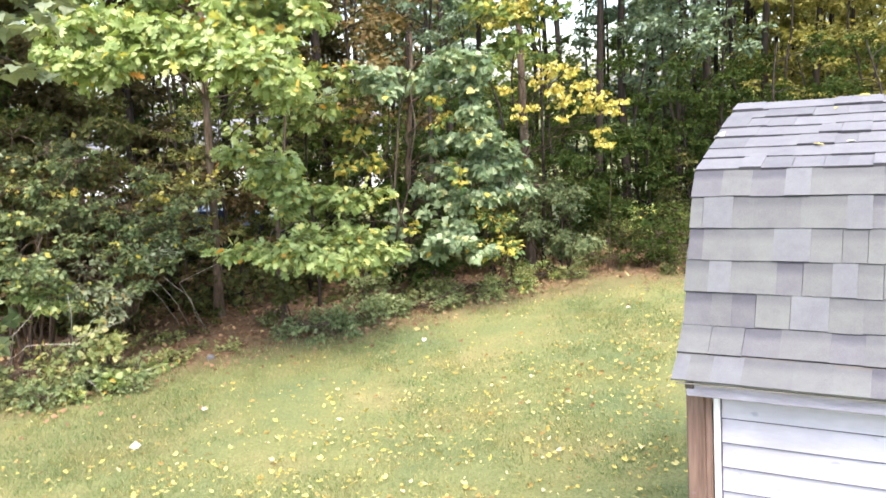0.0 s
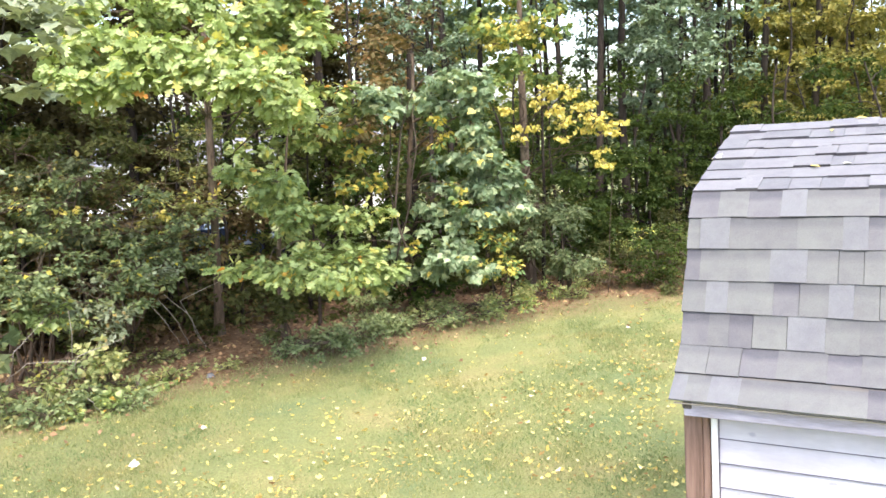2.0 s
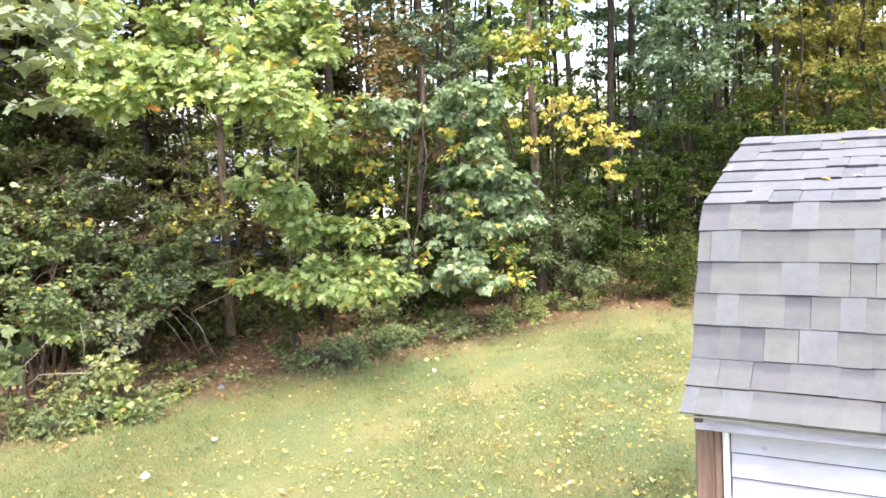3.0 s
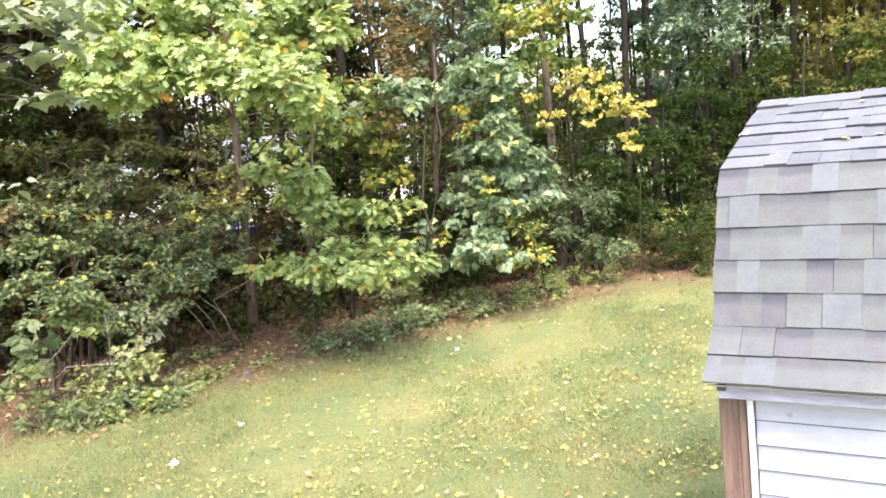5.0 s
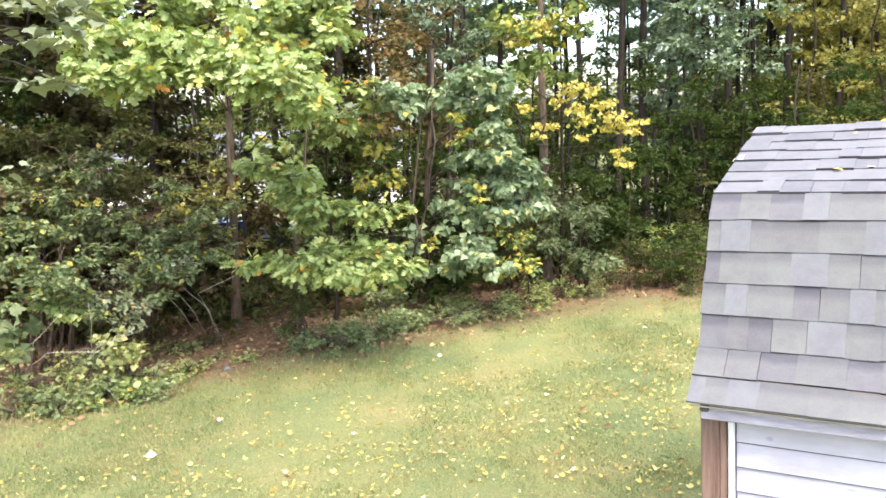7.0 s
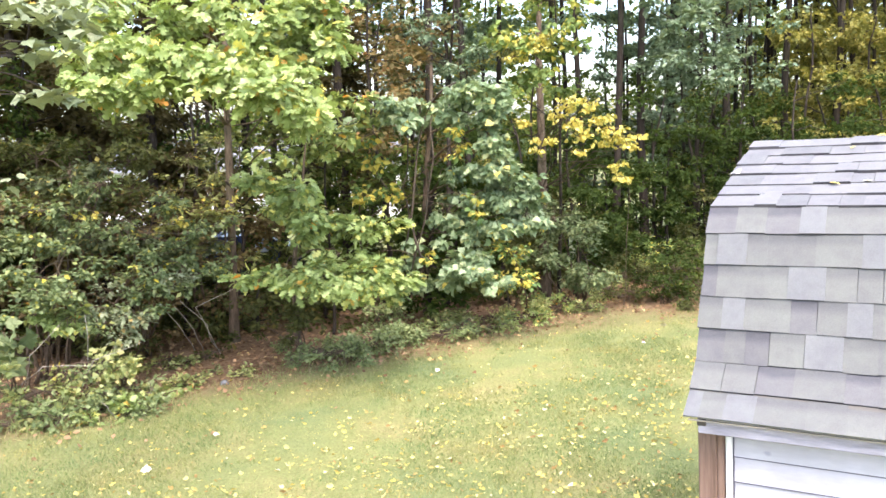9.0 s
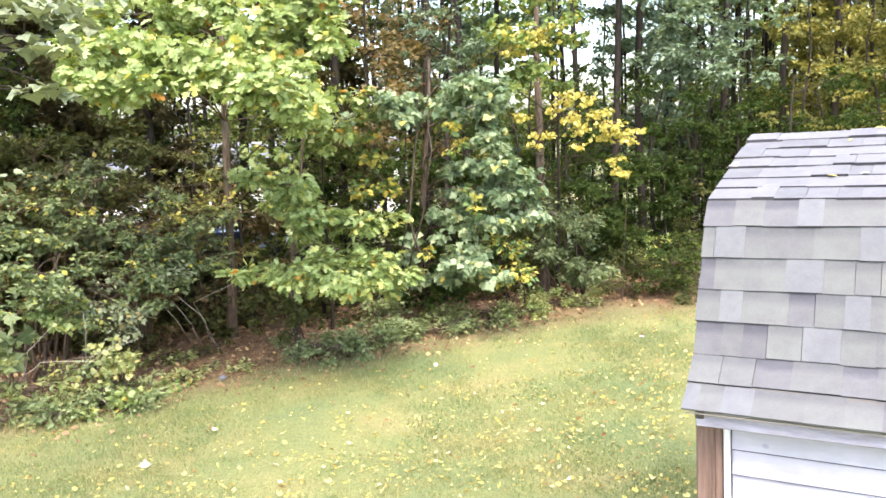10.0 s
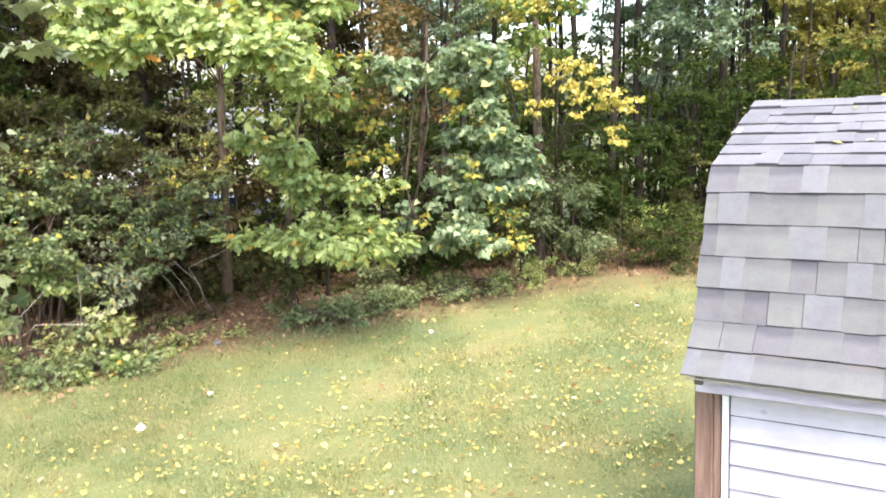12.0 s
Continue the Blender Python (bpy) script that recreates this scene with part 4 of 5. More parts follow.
plant("honeysuckle_shrub", (-5.4, 10.6, 0), R(43), [(-4.93, 10.6, 2.03, 0.7, 0.5, 0.3, 90), (-5.47, 11, 2.61, 0.8, 0.5, 0.3, 90), (-4.5, 11, 2.12, 0.5, 0.4, 0.25, 70), (-4.39, 11.3, 2.77, 0.6, 0.4, 0.25, 90), (-4.37, 11.30, 2.53, 0.40, 0.40, 0.17, 90), (-5.13, 11.20, 2.47, 0.38, 0.40, 0.14, 50)],
      7, 0.095, OVAL, DEEP, "tall leggy shrub with small dull green leaves", "shrub", 0.03, 3, droop=0.25, twigs=120, group="shrubs along the wood's edge")
plant("honeysuckle_shrub", (-3.7, 11.9, 0), R(44), [
    (-3.65, 11.40, 1.89, 0.35, 0.30, 0.12, 40), (-3.04, 11.00, 1.75, 0.28, 0.25, 0.12, 34), (-3.73, 10.90, 1.68, 0.26, 0.25, 0.10, 30),
    (-3.63, 11.80, 2.14, 0.40, 0.30, 0.13, 34), (-4.64, 11.80, 1.71, 0.29, 0.25, 0.10, 26), (-4.44, 12.00, 1.99, 0.19, 0.25, 0.10, 10), (-3.27, 10.80, 1.45, 0.29, 0.25, 0.09, 30), (-4.08, 11.80, 2.04, 0.29, 0.30, 0.14, 24),
    (-3.84, 12.20, 2.57, 0.41, 0.30, 0.13, 26), (-3.32, 12.00, 2.72, 0.21, 0.25, 0.13, 16), (-4.42, 11.80, 2.25, 0.32, 0.30, 0.11, 20),
    (-2.63, 11.00, 1.21, 0.18, 0.20, 0.06, 10)],
      7, 0.085, OVAL, LEGGY, "leggy shrub with sparse yellowing green leaves", "shrub", 0.025, 3, droop=0.25, twigs=120, group="shrubs along the wood's edge")
plant("honeysuckle_shrub", (-4.9, 10.3, 0), R(47), [(-4.3, 10.2, 2.28, 0.5, 0.35, 0.12, 38), (-3.68, 10.4, 1.98, 0.4, 0.35, 0.1, 30), (-4.54, 9.8, 1.95, 0.45, 0.35, 0.14, 34), (-3.27, 10.2, 1.67, 0.35, 0.3, 0.1, 26), (-2.81, 10.6, 1.74, 0.16, 0.2, 0.07, 12), (-2.96, 10.3, 1.22, 0.22, 0.25, 0.1, 18), (-4.83, 9.6, 2.02, 0.4, 0.3, 0.14, 28)],
      8, 0.08, OVAL, SHRUB, "arching shrub with thin sprays of grey-green leaves", "shrub", 0.018, 4, droop=0.35, twigs=90, group="shrubs along the wood's edge", width=1.15, tuft=6)
plant("honeysuckle_shrub", (-4.1, 10.0, 0), R(58), [(-4.04, 9.20, 0.95, 0.26, 0.25, 0.09, 34), (-3.73, 9.20, 0.84, 0.21, 0.25, 0.10, 30), (-3.53, 9.10, 0.75, 0.15, 0.20, 0.11, 24), (-3.73, 9.00, 0.63, 0.21, 0.20, 0.07, 20), (-4.13, 9.20, 0.73, 0.16, 0.20, 0.10, 18), (-3.98, 9.40, 1.10, 0.22, 0.25, 0.08, 22), (-3.25, 9.50, 1.13, 0.28, 0.25, 0.09, 34), (-4.50, 9.20, 1.20, 0.29, 0.25, 0.10, 30)],
      6, 0.075, OVAL, BROAD, "open shrub with sprays of pale grey-green leaves", "shrub", 0.014, 4, droop=0.4, twigs=70, group="shrubs along the wood's edge", tuft=5)
plant("young_sycamore", (-4.75, 9.5, 0), R(59), [(-4.39, 8.90, 0.87, 0.22, 0.20, 0.10, 34), (-4.63, 8.90, 0.95, 0.14, 0.20, 0.08, 16), (-4.20, 8.90, 0.93, 0.10, 0.15, 0.07, 12)],
      5, 0.085, MAPLE, OAK_LOW, "young tree with yellow-green lobed leaves", "sapling", 0.01, 2, droop=0.4, twigs=40, tuft=4)
plant("young_sycamore", (-5.0, 8.9, 0), R(62), [(-4.54, 8.20, 0.67, 0.14, 0.15, 0.07, 5), (-4.65, 8.30, 0.90, 0.15, 0.15, 0.06, 5), (-4.50, 8.30, 0.81, 0.09, 0.12, 0.06, 3), (-4.64, 8.10, 0.51, 0.09, 0.12, 0.07, 3)],
      2, 0.19, MAPLE, BUSH, "sycamore seedling with a few large green leaves", "sapling", 0.008, 2, droop=0.5, upright=0.7, twigs=10, tuft=2)
plant("weed_patch", (-4.26, 8.42, 0), R(45), [(-4.24, 8.2, 0.3, 0.4, 0.4, 0.2, 30), (-3.83, 8.5, 0.38, 0.36, 0.4, 0.24, 34), (-4.02, 8, 0.06, 0.3, 0.3, 0.1, 20), (-4.68, 8, 0.42, 0.4, 0.4, 0.26, 20), (-3.59, 8.6, 0.2, 0.28, 0.3, 0.18, 24), (-4.6, 8.6, 0.56, 0.35, 0.3, 0.22, 16)],
      5, 0.072, HEART, WEED, "tangle of pale green broad-leaved weeds at the lawn's edge", "weeds", 0.008, 5, droop=0.1, upright=0.5, twigs=120, stem_name="stem", leaves_name="foliage")
plant("weed_patch", (-3.98, 8.75, 0), R(48), [(-3.64, 8.70, 0.42, 0.18, 0.20, 0.09, 40), (-3.79, 8.30, 0.24, 0.19, 0.20, 0.11, 24), (-4.09, 8.40, 0.40, 0.17, 0.20, 0.10, 20)],
      4, 0.07, OVAL, LEGGY, "straggly weed with yellowing leaves", "weeds", 0.006, 4, droop=0.1, upright=0.5, twigs=60, stem_name="stem", leaves_name="foliage")
plant("weed_patch", (-4.45, 8.1, 0), R(49), [(-4.30, 8.20, 0.29, 0.28, 0.30, 0.14, 40), (-4.05, 8.60, 0.47, 0.29, 0.30, 0.14, 34), (-4.67, 8.40, 0.55, 0.19, 0.30, 0.17, 30)],
      4, 0.06, OVAL, SHRUB, "dark green seedlings among the weeds", "weeds", 0.006, 4, droop=0.1, upright=0.5, twigs=60, stem_name="stem", leaves_name="foliage")
plant("weed_patch", (-3.95, 8.3, 0), R(61), [(-4.04, 8.00, 0.20, 0.32, 0.30, 0.08, 46), (-3.65, 8.30, 0.23, 0.34, 0.30, 0.12, 60), (-3.25, 8.50, 0.16, 0.29, 0.30, 0.11, 50), (-3.90, 7.80, 0.12, 0.21, 0.20, 0.05, 26), (-4.44, 8.00, 0.21, 0.22, 0.30, 0.11, 26), (-3.22, 8.20, 0.04, 0.22, 0.20, 0.07, 34), (-3.96, 8.50, 0.34, 0.23, 0.30, 0.09, 30)],
      5, 0.065, OVAL, IVY, "low mixed green weeds and seedlings beside the lawn", "weeds", 0.006, 5, droop=0.1, upright=0.6, twigs=70, stem_name="stem", leaves_name="foliage")
plant("weed_patch", (-3.39, 8.46, 0), R(46), [(-3.37, 8.5, 0.05, 0.28, 0.25, 0.12, 70), (-3.07, 9, 0.03, 0.22, 0.2, 0.08, 40), (-3.61, 8.3, 0.07, 0.25, 0.25, 0.12, 60)],
      5, 0.075, HEART, OAK_LOW, "low clump of fresh green broad weeds", "weeds", 0.006, 3, droop=0.1, twigs=40, leaves_name="foliage")

vine_tree = plant("vine_covered_tree", (-0.44, 12.58, 0), R(51), [
    (-0.39, 11.00, 3.12, 0.46, 0.40, 0.09, 80), (-0.69, 10.90, 2.99, 0.29, 0.35, 0.07, 36), (0.27, 11.00, 3.27, 0.30, 0.35, 0.12, 50),
    (0.51, 10.90, 3.04, 0.31, 0.35, 0.09, 44), (-0.18, 10.90, 2.96, 0.37, 0.30, 0.07, 36), (0.47, 10.90, 2.72, 0.25, 0.35, 0.19, 56),
    (0.56, 10.90, 2.35, 0.29, 0.35, 0.22, 76), (0.78, 11.00, 2.01, 0.33, 0.35, 0.21, 80), (0.96, 11.00, 1.67, 0.31, 0.35, 0.19, 70),
    (0.37, 11.10, 1.87, 0.27, 0.35, 0.25, 56), (0.50, 11.00, 1.50, 0.36, 0.35, 0.18, 56), (0.05, 11.20, 1.38, 0.38, 0.35, 0.20, 44),
    (-0.16, 11.40, 1.79, 0.28, 0.30, 0.28, 26), (0.18, 10.80, 1.03, 0.42, 0.35, 0.15, 90), (0.54, 10.70, 0.86, 0.19, 0.25, 0.09, 22),
    (-0.05, 10.90, 0.78, 0.22, 0.30, 0.10, 30), (-0.51, 11.20, 0.74, 0.17, 0.30, 0.26, 30), (-0.62, 11.40, 1.18, 0.20, 0.30, 0.23, 20),
    (0.01, 11.40, 2.24, 0.18, 0.30, 0.20, 16), (-1.35, 11.20, 2.94, 0.30, 0.30, 0.09, 20)],
    8, 0.1, MAPLE, VINE, "tree smothered in climbing vines with broad green leaves", "tree", 0.06, top=(-0.25, 12, 3.71), droop=0.75, upright=0.6, twigs=120)
plant("vine_tangle", (-1.06, 12.15, 0), R(52), [
    (-1.04, 11.20, 2.41, 0.18, 0.20, 0.12, 16), (-1.23, 11.30, 1.96, 0.38, 0.25, 0.11, 22), (-0.84, 11.20, 1.95, 0.18, 0.20, 0.15, 12),
    (0.11, 10.80, 2.66, 0.12, 0.15, 0.20, 16), (0.29, 10.70, 1.94, 0.07, 0.10, 0.07, 5), (-0.37, 10.90, 1.13, 0.07, 0.10, 0.09, 5),
    (-1.14, 11.20, 2.68, 0.20, 0.20, 0.09, 10), (0.32, 10.70, 1.72, 0.07, 0.10, 0.06, 4)],
    5, 0.088, HEART, YELLOWING, "hanging vine with yellow and green leaves", "vine", 0.018, 2, droop=0.8, upright=0.5, twigs=50, stem_name="stem", leaves_name="foliage", lean=0.15)
plant("yellow_leaved_tree", (1.44, 13.45, 0), R(53), [
    (1.56, 11.40, 3.09, 0.18, 0.15, 0.07, 33), (1.88, 11.50, 3.06, 0.17, 0.15, 0.07, 28), (1.38, 11.50, 2.95, 0.14, 0.12, 0.07, 21),
    (1.67, 11.40, 2.82, 0.17, 0.15, 0.08, 33), (2.03, 11.50, 2.88, 0.17, 0.15, 0.07, 28), (2.13, 11.40, 2.73, 0.17, 0.15, 0.08, 36),
    (2.31, 11.40, 2.57, 0.15, 0.15, 0.08, 33), (2.06, 11.50, 2.54, 0.14, 0.12, 0.07, 21), (1.72, 11.50, 2.63, 0.14, 0.12, 0.07, 21),
    (1.25, 11.40, 2.61, 0.18, 0.15, 0.08, 21), (1.00, 11.50, 2.85, 0.17, 0.15, 0.06, 16), (1.13, 11.40, 2.47, 0.09, 0.10, 0.05, 9),
    (1.74, 11.40, 2.46, 0.11, 0.10, 0.05, 14), (2.23, 11.40, 2.23, 0.12, 0.10, 0.06, 21), (2.31, 11.40, 2.07, 0.11, 0.10, 0.07, 21),
    (2.51, 11.60, 2.48, 0.13, 0.10, 0.05, 12), (2.61, 11.70, 2.63, 0.09, 0.10, 0.04, 7), (1.17, 11.80, 3.92, 0.32, 0.20, 0.13, 62),
    (0.93, 11.80, 3.76, 0.16, 0.15, 0.06, 21), (1.38, 11.90, 4.04, 0.21, 0.20, 0.08, 33)],
    3, 0.056, HEART, YELLOW, "tree with clear yellow autumn leaves on a drooping branch", "tree", 0.085, top=(1.46, 13.4, 5.6), bark=BARK, lean=0.012, droop=0.9, upright=0.2, twigs=140, tuft=2, limb=0.008, width=1.1, shell=0.6)
plant("spicebush", (0.86, 12.46, 0), R(54), [(0.74, 10.8, 1.16, 0.3, 0.3, 0.16, 50), (0.94, 10.7, 0.9, 0.18, 0.2, 0.16, 30), (0.55, 11, 0.8, 0.25, 0.25, 0.15, 40)],
    5, 0.085, OVAL, YELLOWING, "small bush with leaves turning yellow", "bush", 0.012, 3, droop=0.4, twigs=50)
plant("round_bush", (1.91, 13.14, 0), R(55), [(1.86, 12.6, 1.14, 0.4, 0.45, 0.4, 210), (1.51, 12.5, 1.43, 0.35, 0.4, 0.26, 130), (2, 12.5, 0.54, 0.4, 0.4, 0.24, 150), (1.31, 12.4, 0.86, 0.3, 0.35, 0.3, 110)],
    6, 0.085, OVAL, BUSH, "rounded bush with dense blue-green leaves", "bush", 0.022, 4, droop=0.5, twigs=100)


# low growth between lawn and wood
LOW = [((2.58, 12.75, 0), 0.4, 0.16, 60, DEEP), ((3.16, 12.72, 0), 0.5, 0.3, 120, GLOOM), ((3.46, 12.5, 0), 0.35, 0.12, 40, DEEP), ((3.8, 13.74, 0), 0.6, 0.45, 150, WOODS), ((2.45, 13.13, 0), 0.35, 0.24, 80, WEED),
       ((-1.65, 10.1, -0), 0.4, 0.14, 100, IVY), ((-1.11, 10.39, 0), 0.45, 0.17, 130, IVY), ((-0.7, 10.73, 0), 0.4, 0.14, 110, IVY), ((-1.13, 11.46, 0), 0.5, 0.2, 120, IVY), ((-0.25, 11.43, 0), 0.4, 0.12, 80, WEED),
       ((1.17, 12.18, 0), 0.35, 0.13, 70, WEED), ((-2.04, 9.92, 0), 0.2, 0.08, 26, IVY), ((3.97, 12.5, 0), 0.5, 0.35, 120, WOODS), ((0.56, 11.77, 0), 0.3, 0.09, 40, WEED),
       ((-3.43, 9.93, 0), 0.25, 0.05, 16, WEED), ((-2.96, 9.49, 0), 0.2, 0.04, 12, IVY), ((-2.29, 10.49, 0), 0.2, 0.07, 22, IVY), ((2.03, 12.29, 0), 0.35, 0.08, 40, WEED), ((1.52, 12.3, 0), 0.3, 0.12, 45, OAK_LOW)]
LOW += [((2.75, 13.2, 0), 0.55, 0.36, 130, DEEP), ((3.3, 13.0, 0), 0.5, 0.36, 130, GLOOM), ((3.05, 13.6, 0), 0.55, 0.5, 80, TULIP), ((3.7, 13.1, 0), 0.5, 0.36, 130, DEEP),
        ((0.1, 11.1, 0), 0.35, 0.07, 40, WEED), ((0.5, 11.35, 0), 0.35, 0.07, 40, WEED), ((0.95, 11.75, 0), 0.45, 0.1, 90, OAK_LOW), ((-0.2, 10.85, 0), 0.35, 0.1, 55, IVY), ((-1.4, 9.95, 0), 0.4, 0.16, 120, IVY)]
LOW += [((-4.31, 8.19, 0), 0.30, 0.08, 24, OAK_LOW), ((-3.83, 7.89, 0), 0.25, 0.06, 20, OAK_LOW), ((-3.85, 8.49, 0), 0.30, 0.10, 30, IVY), ((-3.37, 8.17, 0), 0.22, 0.08, 30, OAK_LOW), ((-3.08, 9.08, 0), 0.25, 0.08, 36, WEED), ((-2.60, 9.45, 0), 0.20, 0.05, 20, WEED), ((-3.70, 9.95, 0), 0.30, 0.08, 30, LEGGY), ((-3.95, 9.18, 0), 0.30, 0.12, 30, LEGGY), ((-4.39, 7.79, 0), 0.25, 0.08, 18, IVY), ((-3.16, 10.26, 0), 0.25, 0.07, 22, DEEP), ((-0.08, 11.60, 0), 0.30, 0.10, 50, WEED), ((0.59, 12.02, 0), 0.30, 0.10, 46, WEED), ((1.15, 12.71, 0), 0.25, 0.12, 40, OAK_LOW), ((-0.83, 10.75, 0), 0.30, 0.12, 60, IVY)]
for i, ((x, y, z), w, h, n, mat) in enumerate(LOW):
    plant("ground_plant", (x, y, z), R(60 + i), [(x, y, h, w, w * 0.8, h, n), (x + 0.3 * w, y + 0.1, h * 1.3, w * 0.5, w * 0.5, h * 0.7, n * 0.4)], 5, 0.065, OVAL, mat,
          "low leafy undergrowth at the edge of the lawn", "undergrowth", 0.006, 3, droop=0.1, twigs=30, group="undergrowth along the lawn", leaves_name="foliage")


def dry_stem(points, r, label="bare pale dead stem leaning out of the shrubs", bark=BARK_PALE):
    rng = R(int(abs(points[0][0]) * 100 + 1000 * points[-1][2]))
    p = np.concatenate([bend(points[k], points[k + 1], rng, 0.025, 6)[:-1] for k in range(len(points) - 1)] + [np.array([points[-1]])])
    v, f = tube(p, np.linspace(r, r * 0.4, len(p)), 6, rng, 0.1)
    tagged(new("dead_stem", mesh_of("dead_stem", v, f, bark, True)), label, "dead stem", "dead stems by the shrubs")


for s in ([(-3.15, 10.75, 0), (-2.92, 9.50, 0.64), (-3.11, 9.20, 0.99)],
          [(-3.39, 10.79, 0), (-3.11, 9.60, 0.56), (-3.23, 9.30, 0.93)],
          [(-3.51, 10.80, 0), (-3.23, 9.60, 0.53), (-3.35, 9.20, 0.98)],
          [(-3.07, 10.51, 0), (-3.07, 9.60, 0.83), (-2.61, 9.60, 1.03)],
          [(-5.03, 9.32, 0), (-4.24, 8.00, 0.72), (-3.91, 8.00, 1.02)],
          [(-5.02, 9.10, 0), (-4.07, 7.90, 0.63), (-3.55, 7.90, 0.62)],
          [(-4.27, 9.02, 0), (-3.61, 8.00, 0.65), (-3.20, 8.20, 0.77)],
          [(-4.20, 9.01, 0), (-3.78, 8.30, 0.81), (-3.79, 8.30, 1.05)],
          [(-3.49, 8.10, 0), (-3.43, 7.80, 0.24), (-3.48, 7.80, 0.28)]):
    dry_stem(s, 0.006)


dry_stem([(2.55, 12.6, 0), (2.55, 12.4, 0.92), (2.59, 12.3, 1.92)], 0.007, "thin bare sapling stem at the wood's edge", BARK)


def stem_line(points, r, seed):
    rng = R(seed)
    p = np.concatenate([bend(points[k], points[k + 1], rng, 0.06, 6)[:-1] for k in range(len(points) - 1)] + [np.array([points[-1]])])
    return tube(p, np.linspace(r, r * 0.6, len(p)), 7, rng, 0.1)


def vine_stem(points, r, seed):
    v, f = stem_line(points, r, seed)
    child("vine_stem", mesh_of("vine_stem", v - np.array(vine_tree.matrix_world.translation), f, BARK_DULL, True), vine_tree, "bare woody vine stem")


vine_stem([(-0.75, 12.65, 0), (-0.59, 10.9, 0.95), (-0.35, 10.7, 1.78), (-0.25, 10.6, 2.35), (-0.24, 10.8, 2.98)], 0.013, 1)
vine_stem([(-0.49, 12.8, 0), (-0.46, 10.8, 1.19), (-0.56, 10.8, 1.64), (-0.43, 10.9, 2.64), (-0.22, 11, 3.2)], 0.018, 2)
vine_stem([(-0.87, 12.48, 0), (-0.71, 11.2, 1.14), (-0.68, 11.2, 2.05), (-0.55, 11.3, 2.86)], 0.012, 3)
plant("tulip_tree", (1.66, 13.36, 0), R(56), [(1.16, 11.9, 3.66, 0.4, 0.4, 0.26, 50), (1.53, 12, 3.92, 0.5, 0.4, 0.22, 50), (0.94, 11.8, 3.33, 0.28, 0.3, 0.14, 26), (0.9, 12, 4.03, 0.4, 0.4, 0.2, 36), (1.53, 12.2, 3.32, 0.25, 0.25, 0.12, 14), (1.41, 12.2, 4.56, 0.8, 0.6, 0.4, 70)],
      6, 0.088, HEART, TULIP, "slender tree with green leaves turning yellow high up", "tree", 0.028, top=(1.62, 13.1, 5.2), bark=BARK_DARK, droop=0.6, upright=0.6, twigs=50, tuft=6, lean=0.02)
plant("ash_sapling", (-0.18, 13.15, 0), R(57), [(-0.23, 13.2, 3.88, 0.55, 0.4, 0.2, 44), (0.28, 13.2, 3.6, 0.4, 0.4, 0.14, 30), (-0.69, 13.4, 3.58, 0.3, 0.3, 0.14, 18), (0.06, 13.4, 4.39, 0.6, 0.5, 0.25, 50), (0.56, 13.4, 4.03, 0.35, 0.35, 0.16, 24)],
      7, 0.095, OVAL, WOODS_GREY, "sapling with fine grey-green leaves above the vines", "tree", 0.045, top=(0.13, 13.6, 4.92), bark=BARK_DARK, droop=0.4, twigs=40, tuft=6, lean=0.03)


# ---- the wood behind ----
def clearing(x, y, ground=True):
    """Gaps in the wood: low ones towards the houses beyond, high ones where the crowns stand apart."""
    a = x / y
    if ground:
        return any(abs(a - c) < w + m / y for c, w, m in ((-0.378, 0.012, 1.3), (-0.24, 0.02, 1.3), (-0.105, 0.006, 0.8)))
    return -0.1 < a < 0.04 or 0.13 < a < 0.34 or -0.26 < a < -0.2 or -0.4 < a < -0.36


def wood_tree(seed, tall, r, spread, mat, bark, label, low=4.5, leaves=420, lean=0.0):
    rng = R(seed)
    blobs = []
    for k in range(9):
        z = rng.uniform(low, tall)
        a, d = rng.uniform(0, 6.28), spread * rng.uniform(0.2, 0.75)
        s = spread * rng.uniform(0.35, 0.6)
        blobs.append((lean * z + d * math.cos(a), d * math.sin(a), z, s, s, s * 0.5, leaves / 9))
    return plant("woodland_tree", (0, 0, 0), rng, blobs, 6, 0.2, FAR_LEAF, mat, label, "tree", r, top=(lean * tall, 0, tall), bark=bark, droop=0.35, twigs=0, group="trees of the wood", lean=0.009)


TALL = "tall slender woodland tree with a bare trunk"
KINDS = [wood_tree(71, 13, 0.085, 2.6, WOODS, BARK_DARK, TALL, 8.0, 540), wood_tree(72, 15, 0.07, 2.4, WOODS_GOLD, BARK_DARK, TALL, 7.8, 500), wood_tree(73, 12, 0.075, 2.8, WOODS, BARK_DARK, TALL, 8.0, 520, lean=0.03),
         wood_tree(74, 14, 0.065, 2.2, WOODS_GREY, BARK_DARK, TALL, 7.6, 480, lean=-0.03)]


def stand(x, y, kind, turn):
    return copy_thing(KINDS[kind], pose(x, y, float(height(x, y)) - 0.05, 0, 0, turn))


